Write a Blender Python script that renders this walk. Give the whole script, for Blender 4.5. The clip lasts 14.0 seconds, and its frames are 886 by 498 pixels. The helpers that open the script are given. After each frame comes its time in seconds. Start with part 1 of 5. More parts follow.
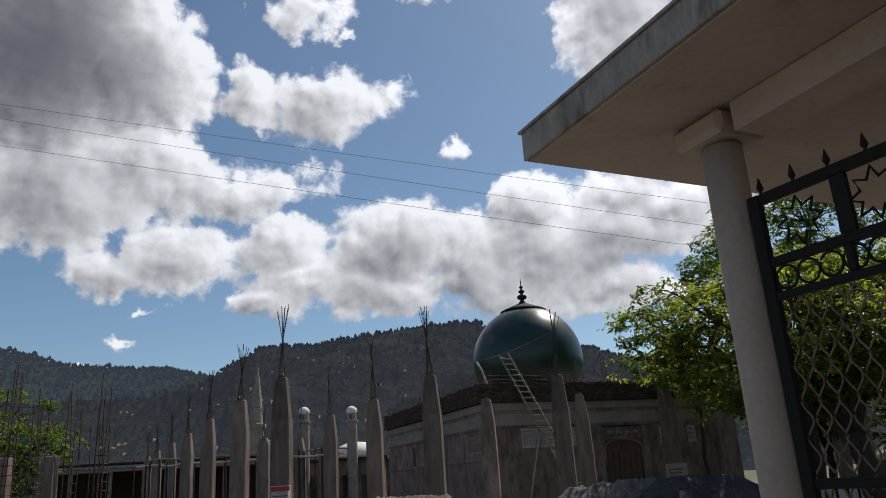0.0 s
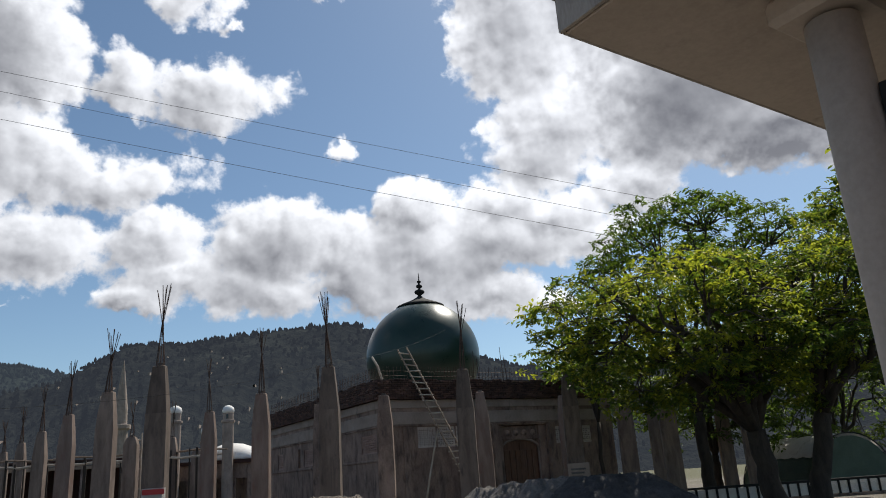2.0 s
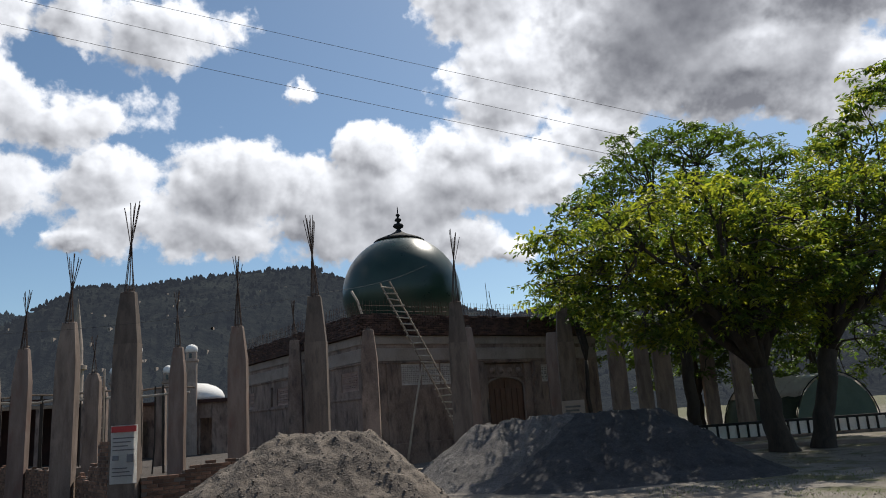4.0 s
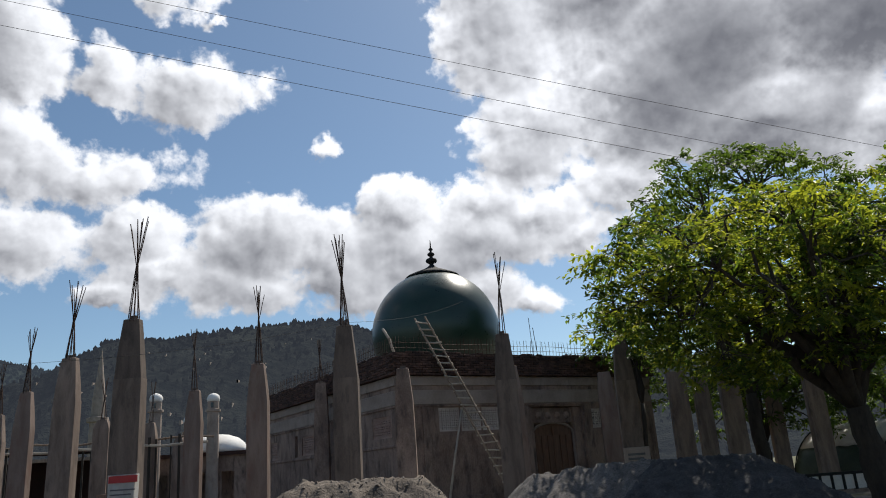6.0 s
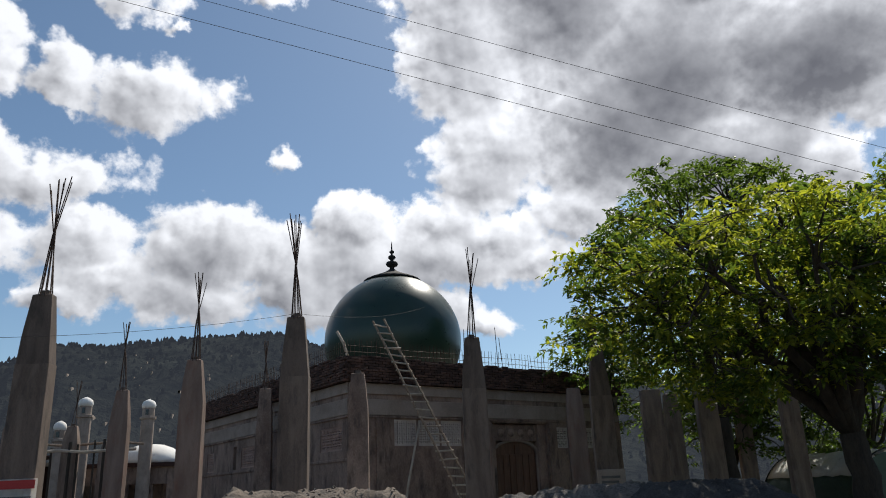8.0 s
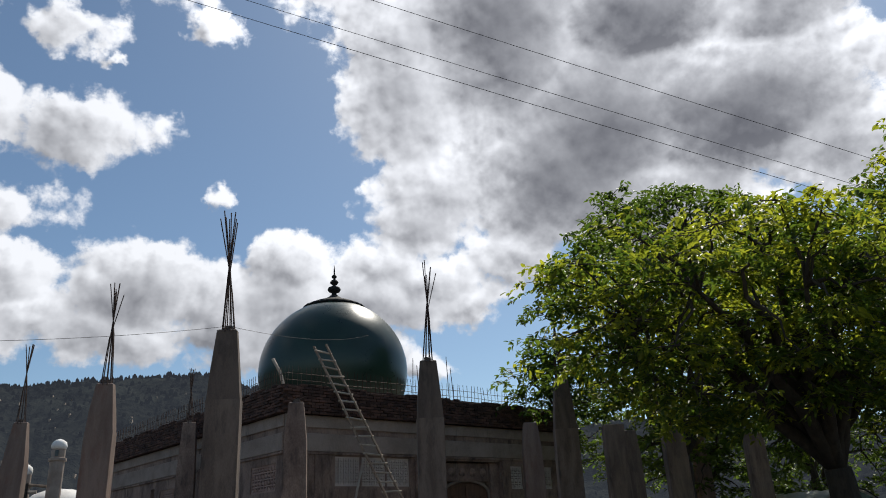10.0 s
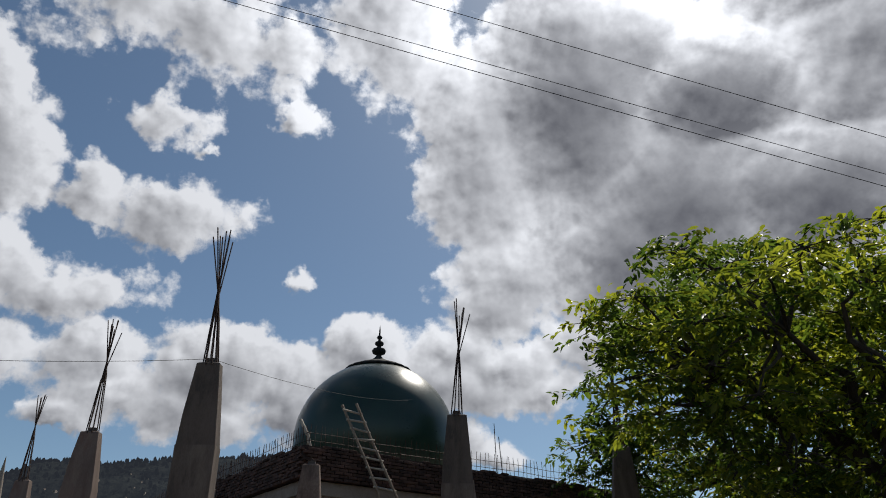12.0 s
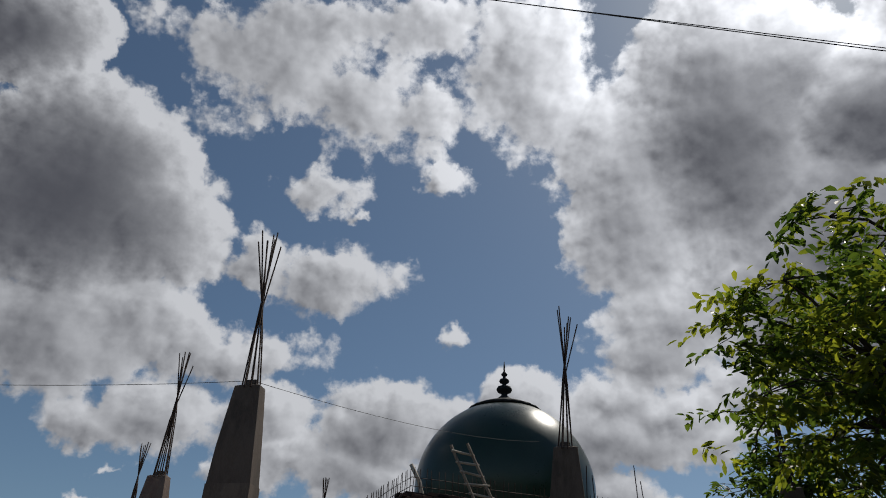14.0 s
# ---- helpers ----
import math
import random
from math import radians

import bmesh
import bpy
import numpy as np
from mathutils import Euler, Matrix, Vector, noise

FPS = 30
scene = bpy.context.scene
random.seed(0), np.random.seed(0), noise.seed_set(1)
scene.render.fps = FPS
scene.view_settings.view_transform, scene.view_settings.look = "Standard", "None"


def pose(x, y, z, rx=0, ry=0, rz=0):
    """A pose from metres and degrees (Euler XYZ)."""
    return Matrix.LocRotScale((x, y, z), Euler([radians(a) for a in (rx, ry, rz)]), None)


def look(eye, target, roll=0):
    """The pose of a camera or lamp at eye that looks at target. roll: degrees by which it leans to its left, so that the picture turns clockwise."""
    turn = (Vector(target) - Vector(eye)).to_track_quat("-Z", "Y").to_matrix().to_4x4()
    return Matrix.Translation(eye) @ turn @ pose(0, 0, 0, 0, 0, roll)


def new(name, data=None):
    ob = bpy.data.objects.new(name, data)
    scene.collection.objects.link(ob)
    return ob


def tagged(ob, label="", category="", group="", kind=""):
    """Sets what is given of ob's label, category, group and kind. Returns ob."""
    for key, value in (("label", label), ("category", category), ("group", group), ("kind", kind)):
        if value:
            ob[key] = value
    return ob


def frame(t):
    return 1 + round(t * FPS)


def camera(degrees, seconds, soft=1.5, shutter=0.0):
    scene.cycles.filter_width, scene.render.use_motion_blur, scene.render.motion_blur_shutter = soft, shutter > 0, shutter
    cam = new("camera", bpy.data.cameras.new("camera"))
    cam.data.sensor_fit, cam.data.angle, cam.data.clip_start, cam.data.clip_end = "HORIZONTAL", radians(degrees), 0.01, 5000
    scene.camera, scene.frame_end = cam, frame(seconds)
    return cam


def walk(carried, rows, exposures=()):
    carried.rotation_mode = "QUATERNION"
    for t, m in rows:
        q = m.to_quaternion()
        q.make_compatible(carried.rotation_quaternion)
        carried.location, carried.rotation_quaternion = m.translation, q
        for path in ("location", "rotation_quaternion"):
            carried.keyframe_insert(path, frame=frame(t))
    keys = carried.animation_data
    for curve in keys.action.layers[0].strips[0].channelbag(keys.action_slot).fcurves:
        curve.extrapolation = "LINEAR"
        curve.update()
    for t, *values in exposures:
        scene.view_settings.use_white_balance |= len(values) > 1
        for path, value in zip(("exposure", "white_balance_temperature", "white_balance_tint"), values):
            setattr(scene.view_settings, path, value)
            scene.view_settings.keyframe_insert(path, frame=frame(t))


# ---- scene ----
cam = camera(61.4, 14.0, soft=1.0)
PATH = [
    (0, (-0.000, -0.000, 1.732), (-0.159, 1.904, 2.324), -3.6),
    (0.5, (-0.194, 0.411, 1.711), (-0.306, 2.314, 2.314), -3.0),
    (1, (-0.363, 0.841, 1.658), (-0.482, 2.747, 2.252), -5.2),
    (1.5, (-0.604, 1.239, 1.672), (-0.539, 3.130, 2.320), -4.1),
    (2, (-0.820, 1.729, 1.685), (-0.667, 3.636, 2.267), -3.9),
    (2.5, (-1.158, 2.203, 1.637), (-1.011, 4.153, 2.054), -2.7),
    (3, (-1.362, 2.545, 1.573), (-1.185, 4.503, 1.936), -3.3),
    (3.2, (-1.462, 2.719, 1.619), (-1.267, 4.674, 1.993), -3.5),
    (5.3, (-1.878, 5.253, 1.483), (-1.581, 7.156, 2.022), -3.9),
    (5.5, (-1.916, 5.487, 1.451), (-1.653, 7.390, 2.008), -4.0),
    (6, (-1.944, 6.133, 1.501), (-1.749, 8.040, 2.074), -4.0),
    (6.5, (-1.907, 6.700, 1.486), (-1.575, 8.588, 2.053), -4.3),
    (7, (-1.938, 7.308, 1.430), (-1.636, 9.196, 2.016), -3.0),
    (7.2, (-1.939, 7.514, 1.445), (-1.621, 9.390, 2.059), -2.0),
    (9.3, (-2.343, 9.477, 1.425), (-1.995, 11.348, 2.041), -3.8),
    (9.5, (-2.277, 9.716, 1.449), (-1.841, 11.567, 2.067), -4.4),
    (10, (-2.134, 10.248, 1.412), (-1.657, 12.053, 2.130), -2.8),
    (10.5, (-1.881, 10.790, 1.373), (-1.343, 12.552, 2.150), -1.7),
    (11, (-1.540, 11.225, 1.290), (-0.993, 12.942, 2.159), -1.6),
    (11.5, (-1.258, 11.820, 1.324), (-0.910, 13.560, 2.247), -2.2),
    (12, (-0.809, 12.419, 1.322), (-0.543, 14.170, 2.251), 0.2),
    (12.5, (-0.526, 12.965, 1.428), (-0.276, 14.737, 2.320), -3.1),
    (13, (-0.178, 13.499, 1.505), (-0.141, 15.309, 2.355), -2.7),
    (13.5, (0.083, 14.112, 1.576), (0.054, 15.894, 2.484), -2.9),
    (14, (0.366, 14.685, 1.656), (0.232, 16.387, 2.697), 2.8),
]
walk(cam, [(t, look(eye, target, roll)) for t, eye, target, roll in PATH], exposures=[(0, -0.27), (0.6, -0.12), (3, -0.08), (9.5, -0.16), (11, -0.34), (12.5, -0.62), (13.5, -0.66), (14, -0.94)])

# ---------------------------------------------------------------- sky and sun
SUN_AZ, SUN_EL = 34.0, 51.0        # degrees to the right of +y, degrees above the horizon

CLOUDS_UPPER = [
    (-0.289, 0.302, 0.086, 0.079, 4.2), (-0.333, 0.403, 0.058, 0.044, 3.6), (-0.288, 0.193, 0.063, 0.037, 1.1),
    (-0.213, 0.209, 0.040, 0.023, 0.8), (-0.114, 0.261, 0.036, 0.022, 0.8), (-0.163, 0.266, 0.024, 0.020, 0.7),
    (-0.037, 0.328, 0.016, 0.014, 0.7), (-0.122, 0.322, 0.027, 0.014, 0.6), (-0.095, 0.307, 0.007, 0.004, 0.4),
    (-0.029, 0.221, 0.010, 0.009, 0.6), (-0.169, 0.414, 0.063, 0.042, 0.6), (-0.101, 0.391, 0.055, 0.038, 0.6),
    (-0.102, 0.445, 0.107, 0.025, 0.6), (-0.032, 0.381, 0.047, 0.025, 0.65), (0.028, 0.410, 0.064, 0.058, 0.9),
]
CLOUDS_RIGHT = [
    (0.100, 0.324, 0.059, 0.093, 1.5), (0.172, 0.370, 0.090, 0.105, 3.0), (0.199, 0.257, 0.075, 0.075, 2.8),
    (0.133, 0.231, 0.055, 0.042, 1.0), (0.345, 0.363, 0.060, 0.050, 1.8), (0.408, 0.318, 0.042, 0.025, 0.8),
    (0.355, 0.394, 0.081, 0.067, 2.0), (0.414, 0.406, 0.051, 0.017, 0.8), (0.240, 0.285, 0.095, 0.085, 3.0),
    (0.325, 0.290, 0.095, 0.062, 3.4), (0.270, 0.222, 0.080, 0.045, 2.4), (0.335, 0.210, 0.050, 0.034, 1.4),
    (0.260, 0.365, 0.080, 0.060, 3.2), (0.390, 0.250, 0.060, 0.040, 1.4), (0.330, 0.450, 0.090, 0.055, 2.6),
]
CLOUDS_LEFT = [
    (-0.259, 0.284, 0.074, 0.056, 3.0), (-0.307, 0.199, 0.072, 0.045, 1.3), (-0.241, 0.216, 0.046, 0.031, 0.9),
    (-0.217, 0.158, 0.054, 0.029, 1.0), (-0.256, 0.147, 0.028, 0.015, 0.8), (-0.172, 0.198, 0.049, 0.021, 0.8),
    (-0.106, 0.263, 0.035, 0.019, 0.8), (-0.150, 0.161, 0.034, 0.023, 0.8), (-0.128, 0.137, 0.034, 0.019, 0.8),
    (-0.098, 0.128, 0.034, 0.023, 0.8), (-0.159, 0.120, 0.017, 0.008, 0.6), (-0.252, 0.106, 0.014, 0.005, 0.5),
    (-0.239, 0.121, 0.016, 0.003, 0.35), (-0.278, 0.086, 0.009, 0.003, 0.5),
]
CLOUDS_LOW = [
    (-0.066, 0.157, 0.043, 0.033, 1.2), (-0.024, 0.139, 0.046, 0.035, 1.2), (-0.075, 0.123, 0.042, 0.023, 0.9),
    (0.026, 0.147, 0.057, 0.042, 1.2), (0.073, 0.158, 0.059, 0.030, 1.1), (0.069, 0.116, 0.040, 0.022, 0.9),
    (0.115, 0.172, 0.043, 0.023, 1.0), (0.022, 0.176, 0.035, 0.023, 1.0), (0.084, 0.178, 0.043, 0.020, 0.9),
    (0.104, 0.107, 0.019, 0.013, 0.8), (0.171, 0.185, 0.043, 0.020, 0.9), (-0.085, 0.154, 0.038, 0.033, 1.0),
    (0.146, 0.159, 0.027, 0.016, 0.6),
]


class Nodes:
    """Short-hand for building node trees."""
    def __init__(self, tree):
        self.tree = tree
        tree.nodes.clear()

    def put(self, value, socket):
        if isinstance(value, bpy.types.NodeSocket):
            self.tree.links.new(value, socket)
        elif value is not None:
            socket.default_value = value

    def node(self, kind, **settings):
        n = self.tree.nodes.new(kind)
        for key, value in settings.items():
            setattr(n, key, value)
        return n

    def math(self, op, a, b=None, c=None, clamp=False):
        n = self.node("ShaderNodeMath", operation=op, use_clamp=clamp)
        for value, socket in zip((a, b, c), n.inputs):
            self.put(value, socket)
        return n.outputs[0]

    def vec(self, op, a, b=None):
        n = self.node("ShaderNodeVectorMath", operation=op)
        self.put(a, n.inputs[0])
        self.put(b, n.inputs[1])
        return n.outputs["Value"] if op in ("LENGTH", "DOT_PRODUCT") else n.outputs[0]

    def mix(self, fac, a, b, blend="MIX"):
        n = self.node("ShaderNodeMix", data_type="RGBA", blend_type=blend)
        self.put(fac, n.inputs[0])
        self.put(a, n.inputs[6])
        self.put(b, n.inputs[7])
        return n.outputs[2]

    def smooth(self, value, low, high, to_low=0.0, to_high=1.0):
        n = self.node("ShaderNodeMapRange", interpolation_type="SMOOTHSTEP")
        for v, socket in zip((value, low, high, to_low, to_high), n.inputs):
            self.put(v, socket)
        return n.outputs[0]

    def noise(self, where, scale, detail=3.0, rough=0.55, warp=0.0):
        n = self.node("ShaderNodeTexNoise")
        self.put(where, n.inputs["Vector"])
        n.inputs["Scale"].default_value, n.inputs["Detail"].default_value = scale, detail
        n.inputs["Roughness"].default_value, n.inputs["Distortion"].default_value = rough, warp
        return n.outputs["Fac"]

    def ramp(self, fac, *stops):
        n = self.node("ShaderNodeValToRGB")
        self.put(fac, n.inputs[0])
        e = n.color_ramp.elements
        while len(e) < len(stops):
            e.new(0.5)
        for element, (at, colour) in zip(e, stops):
            element.position, element.color = at, (*colour, 1)
        return n.outputs[0]


def build_sky():
    world = bpy.data.worlds.new("sky")
    scene.world = world
    world.use_nodes = True
    N = Nodes(world.node_tree)
    sky = N.node("ShaderNodeTexSky", sky_type="NISHITA", sun_disc=False, sun_elevation=radians(SUN_EL),
                 sun_rotation=radians(SUN_AZ), altitude=1200.0, air_density=1.0, dust_density=1.5, ozone_density=1.6)
    way = N.node("ShaderNodeTexCoord").outputs["Generated"]
    part_ = N.node("ShaderNodeSeparateXYZ")
    N.put(way, part_.inputs[0])
    one_y = N.math("MAXIMUM", N.math("ADD", part_.outputs[1], 1.0), 0.02)
    flat = N.node("ShaderNodeCombineXYZ")
    N.put(N.math("DIVIDE", part_.outputs[0], one_y), flat.inputs[0])
    N.put(N.math("DIVIDE", part_.outputs[2], one_y), flat.inputs[1])
    p = flat.outputs[0]
    toward = (math.sin(radians(SUN_AZ)) * math.cos(radians(SUN_EL)), math.cos(radians(SUN_AZ)) * math.cos(radians(SUN_EL)), math.sin(radians(SUN_EL)))
    sun_at = (toward[0] / (1 + toward[1]), toward[2] / (1 + toward[1]), 0.0)
    sunward = N.vec("SUBTRACT", sun_at, p)
    step = N.node("ShaderNodeVectorMath", operation="NORMALIZE")
    N.put(sunward, step.inputs[0])
    step = step.outputs[0]

    def bodies(at):
        total = None
        for x, y, rx, ry, thick in CLOUDS_UPPER + CLOUDS_RIGHT + CLOUDS_LEFT + CLOUDS_LOW:
            away = N.vec("LENGTH", N.vec("MULTIPLY", N.vec("SUBTRACT", at, (x, y, 0)), (1 / rx, 1 / ry, 0)))
            one = N.math("MULTIPLY", N.math("SUBTRACT", 1.0, away), thick)
            total = one if total is None else N.math("SMOOTH_MAX", total, one, 0.2)
        return total

    def push(at, scale, by):
        n = N.node("ShaderNodeTexNoise")
        N.put(at, n.inputs["Vector"])
        n.inputs["Scale"].default_value, n.inputs["Detail"].default_value, n.inputs["Roughness"].default_value = scale, 5.0, 0.6
        return N.vec("MULTIPLY", N.vec("SUBTRACT", n.outputs["Color"], (0.5, 0.5, 0.5)), (by, by, 0.0))

    def lumps(at, scale):
        n = N.node("ShaderNodeTexVoronoi", voronoi_dimensions="2D", feature="F1", normalize=True)
        N.put(at, n.inputs["Vector"])
        n.inputs["Scale"].default_value, n.inputs["Detail"].default_value, n.inputs["Roughness"].default_value = scale, 3.0, 0.55
        return N.math("SUBTRACT", 1.0, n.outputs["Distance"])

    def thickness(at, torn):
        """How much cloud there is: laid-out bodies that billow; torn adds the frayed small edges."""
        small = push(at, 60.0, 0.022 if torn else 0.012)
        body = bodies(N.vec("ADD", at, N.vec("ADD", push(at, 13.0, 0.050), small)))
        rest = N.math("SUBTRACT", N.math("MULTIPLY", N.noise(at, 3.2, 2, 0.5), 3.0), 1.97)     # the sky all round
        far = N.smooth(N.vec("LENGTH", at), 0.52, 0.68)
        body = N.math("MAXIMUM", body, N.math("SUBTRACT", rest, N.math("MULTIPLY", N.math("SUBTRACT", 1.0, far), 4.0)))
        swell = N.math("MULTIPLY", N.math("SUBTRACT", N.noise(at, 15.0, 4, 0.55), 0.47), 1.7)
        puffs = N.math("MULTIPLY", N.math("SUBTRACT", lumps(N.vec("ADD", at, small), 22.0), 0.62), 1.3 if torn else 0.85)
        whole = N.math("ADD", body, N.math("ADD", swell, puffs))
        if torn:
            whole = N.math("MULTIPLY_ADD", N.math("SUBTRACT", N.noise(at, 40.0, 10, 0.62), 0.5), 1.3, whole)
        else:
            whole = N.math("MULTIPLY_ADD", N.math("SUBTRACT", N.noise(at, 34.0, 3, 0.5), 0.5), 0.5, whole)
        return whole

    edge = thickness(p, True)
    cover = N.smooth(edge, -0.03, 0.34)
    here = thickness(p, False)
    near = thickness(N.vec("ADD", p, N.vec("MULTIPLY", step, (0.007, 0.007, 0.0))), False)
    on = thickness(N.vec("ADD", p, N.vec("MULTIPLY", step, (0.028, 0.028, 0.0))), False)
    # sunlight comes through the thin rims on the sun's side and is lost in the thick of the cloud
    path = N.math("MULTIPLY", N.math("MAXIMUM", edge, 0.0), 0.12)
    for value, k in ((here, 0.20), (near, 0.38), (on, 0.36)):
        path = N.math("ADD", path, N.math("MULTIPLY", N.math("MAXIMUM", value, 0.0), k))
    lit = N.math("POWER", 0.42, path)
    billow = N.math("MULTIPLY_ADD", N.math("SUBTRACT", here, near), 1.25, 1.0)
    lit = N.math("MINIMUM", N.math("MULTIPLY", lit, N.math("MAXIMUM", billow, 0.3)), 1.0)
    near_sun = N.smooth(N.vec("LENGTH", sunward), 0.08, 0.44, 2.1, 1.0)
    white = N.node("ShaderNodeVectorMath", operation="SCALE")
    white.inputs[0].default_value = (12.0, 12.3, 13.0)
    N.put(near_sun, white.inputs["Scale"])
    glow = N.mix(lit, (1.55, 1.62, 1.95, 1), white.outputs[0])
    colour = N.mix(cover, N.vec("MULTIPLY", sky.outputs[0], (1.13, 1.24, 1.22)), glow)
    back = N.node("ShaderNodeBackground")
    N.put(colour, back.inputs[0])
    back.inputs[1].default_value = 0.088
    out = N.node("ShaderNodeOutputWorld")
    N.put(back.outputs[0], out.inputs[0])
    return world


build_sky()
sun = new("sun", bpy.data.lights.new("sun", "SUN"))
sun.data.energy, sun.data.angle, sun.data.color = 5.0, radians(0.55), (1.0, 0.94, 0.84)
sun.matrix_world = look((0, 0, 60), (-math.sin(radians(SUN_AZ)) * math.cos(radians(SUN_EL)),
                                     -math.cos(radians(SUN_AZ)) * math.cos(radians(SUN_EL)), 60 - math.sin(radians(SUN_EL))))

# ---------------------------------------------------------------- materials
MATERIALS = {}


def material(name, dark, light, scale=3.0, grain=60.0, rough=0.85, metal=0.0, bump=0.3, stretch=(1, 1, 1), stain=None,
             stain_at=(0.55, 0.75), stain_scale=0.7, random_tint=0.0, coat=0.0, depth=0.01, by_island=False, pebble=0.0):
    """A surface with broad patches, fine grain, optional stains and relief, at real-world size."""
    m = bpy.data.materials.new(name)
    m.use_nodes = True
    N = Nodes(m.node_tree)
    where = N.node("ShaderNodeTexCoord").outputs["Object"]
    info = N.node("ShaderNodeObjectInfo")
    shifted = N.vec("ADD", N.vec("MULTIPLY", where, stretch), N.vec("MULTIPLY", info.outputs["Location"], (0.37, 0.53, 0.71)))
    broad = N.noise(shifted, scale, 4, 0.6, 0.4)
    fine = N.noise(shifted, grain, 3, 0.6)
    both = N.math("ADD", N.math("MULTIPLY", broad, 0.65), N.math("MULTIPLY", fine, 0.35))
    colour = N.mix(N.smooth(both, 0.3, 0.7), (*dark, 1), (*light, 1))
    height = both
    if pebble:
        cell = N.node("ShaderNodeTexVoronoi", feature="F1")
        N.put(where, cell.inputs["Vector"])
        cell.inputs["Scale"].default_value = pebble
        tone = N.node("ShaderNodeSeparateColor")
        N.put(cell.outputs["Color"], tone.inputs[0])
        lift = N.math("ADD", N.math("MULTIPLY", tone.outputs[0], 0.7), 0.6)
        triple = N.node("ShaderNodeCombineXYZ")
        for n in range(3):
            N.put(lift, triple.inputs[n])
        colour = N.vec("MULTIPLY", colour, triple.outputs[0])
        height = N.math("SUBTRACT", both, N.math("MULTIPLY", cell.outputs["Distance"], 0.9))
    if stain:
        mask = N.smooth(N.noise(N.vec("MULTIPLY", where, (1.6, 1.6, 0.5)), stain_scale * 3, 5, 0.65), *stain_at)
        colour = N.mix(N.math("MULTIPLY", mask, 0.8), colour, (*stain, 1))
    if random_tint:
        pick = N.node("ShaderNodeNewGeometry").outputs["Random Per Island"] if by_island else info.outputs["Random"]
        k = N.math("ADD", N.math("MULTIPLY", pick, random_tint * 2), 1.0 - random_tint)
        scale_by = N.node("ShaderNodeCombineXYZ")
        for n in range(3):
            N.put(k, scale_by.inputs[n])
        colour = N.vec("MULTIPLY", colour, scale_by.outputs[0])
    shader = N.node("ShaderNodeBsdfPrincipled")
    N.put(colour, shader.inputs["Base Color"])
    N.put(N.math("ADD", N.math("MULTIPLY", N.math("SUBTRACT", both, 0.5), 0.3), rough, clamp=True), shader.inputs["Roughness"])
    shader.inputs["Metallic"].default_value = metal
    shader.inputs["Coat Weight"].default_value = coat
    if bump:
        b = N.node("ShaderNodeBump")
        b.inputs["Strength"].default_value, b.inputs["Distance"].default_value = bump, depth
        N.put(height, b.inputs["Height"])
        N.put(b.outputs[0], shader.inputs["Normal"])
    out = N.node("ShaderNodeOutputMaterial")
    N.put(shader.outputs[0], out.inputs[0])
    MATERIALS[name] = m
    return m


def leaf_material(name, dark, light, through_light):
    m = bpy.data.materials.new(name)
    m.use_nodes = True
    N = Nodes(m.node_tree)
    pick = N.node("ShaderNodeNewGeometry").outputs["Random Per Island"]
    where = N.node("ShaderNodeTexCoord").outputs["Object"]
    patch = N.noise(where, 0.55, 2, 0.5)
    colour = N.mix(N.math("ADD", N.math("MULTIPLY", pick, 0.5), N.smooth(patch, 0.35, 0.65, 0.0, 0.5)), (*dark, 1), (*light, 1))
    shader = N.node("ShaderNodeBsdfPrincipled")
    N.put(colour, shader.inputs["Base Color"])
    shader.inputs["Roughness"].default_value = 0.45
    thin = N.node("ShaderNodeBsdfTranslucent")
    N.put(N.vec("MULTIPLY", colour, through_light), thin.inputs[0])
    both = N.node("ShaderNodeMixShader")
    both.inputs[0].default_value = 0.68
    N.put(shader.outputs[0], both.inputs[1])
    N.put(thin.outputs[0], both.inputs[2])
    out = N.node("ShaderNodeOutputMaterial")
    N.put(both.outputs[0], out.inputs[0])
    MATERIALS[name] = m
    return m


CONCRETE = material("column concrete", (0.125, 0.090, 0.071), (0.285, 0.217, 0.174), 1.5, 45, 0.9, bump=0.5, stretch=(3, 3, 0.6),
                    stain=(0.06, 0.05, 0.045), stain_at=(0.52, 0.75))
DARK_CONCRETE = material("dark weathered concrete", (0.066, 0.050, 0.041), (0.150, 0.115, 0.094), 1.8, 45, 0.92, bump=0.5, stretch=(3, 3, 0.6), stain=(0.035, 0.03, 0.027), stain_at=(0.5, 0.72))
FRONT_CONCRETE = material("brown grey concrete", (0.088, 0.065, 0.052), (0.20, 0.154, 0.124), 1.5, 45, 0.9, bump=0.5, stretch=(3, 3, 0.6),
                          stain=(0.045, 0.038, 0.034), stain_at=(0.5, 0.72))
RED_LATTICE = material("reddish lattice", (0.26, 0.17, 0.14), (0.42, 0.31, 0.26), 2.0, 30, 0.9, bump=0.3)
RED_CONCRETE = material("clay washed concrete", (0.14, 0.095, 0.075), (0.265, 0.20, 0.165), 1.2, 45, 0.9, bump=0.5, stretch=(3, 3, 0.6),
                        stain=(0.18, 0.085, 0.062), stain_at=(0.5, 0.75))
LATTICE_WHITE = material("whitewashed lattice", (0.42, 0.37, 0.33), (0.58, 0.53, 0.48), 2.0, 30, 0.9, bump=0.3)
PLASTER = material("raw grey plaster", (0.142, 0.096, 0.076), (0.335, 0.248, 0.199), 1.3, 30, 0.92, bump=0.5, stretch=(1, 1, 0.6),
                   stain=(0.05, 0.040, 0.035), stain_at=(0.47, 0.70))
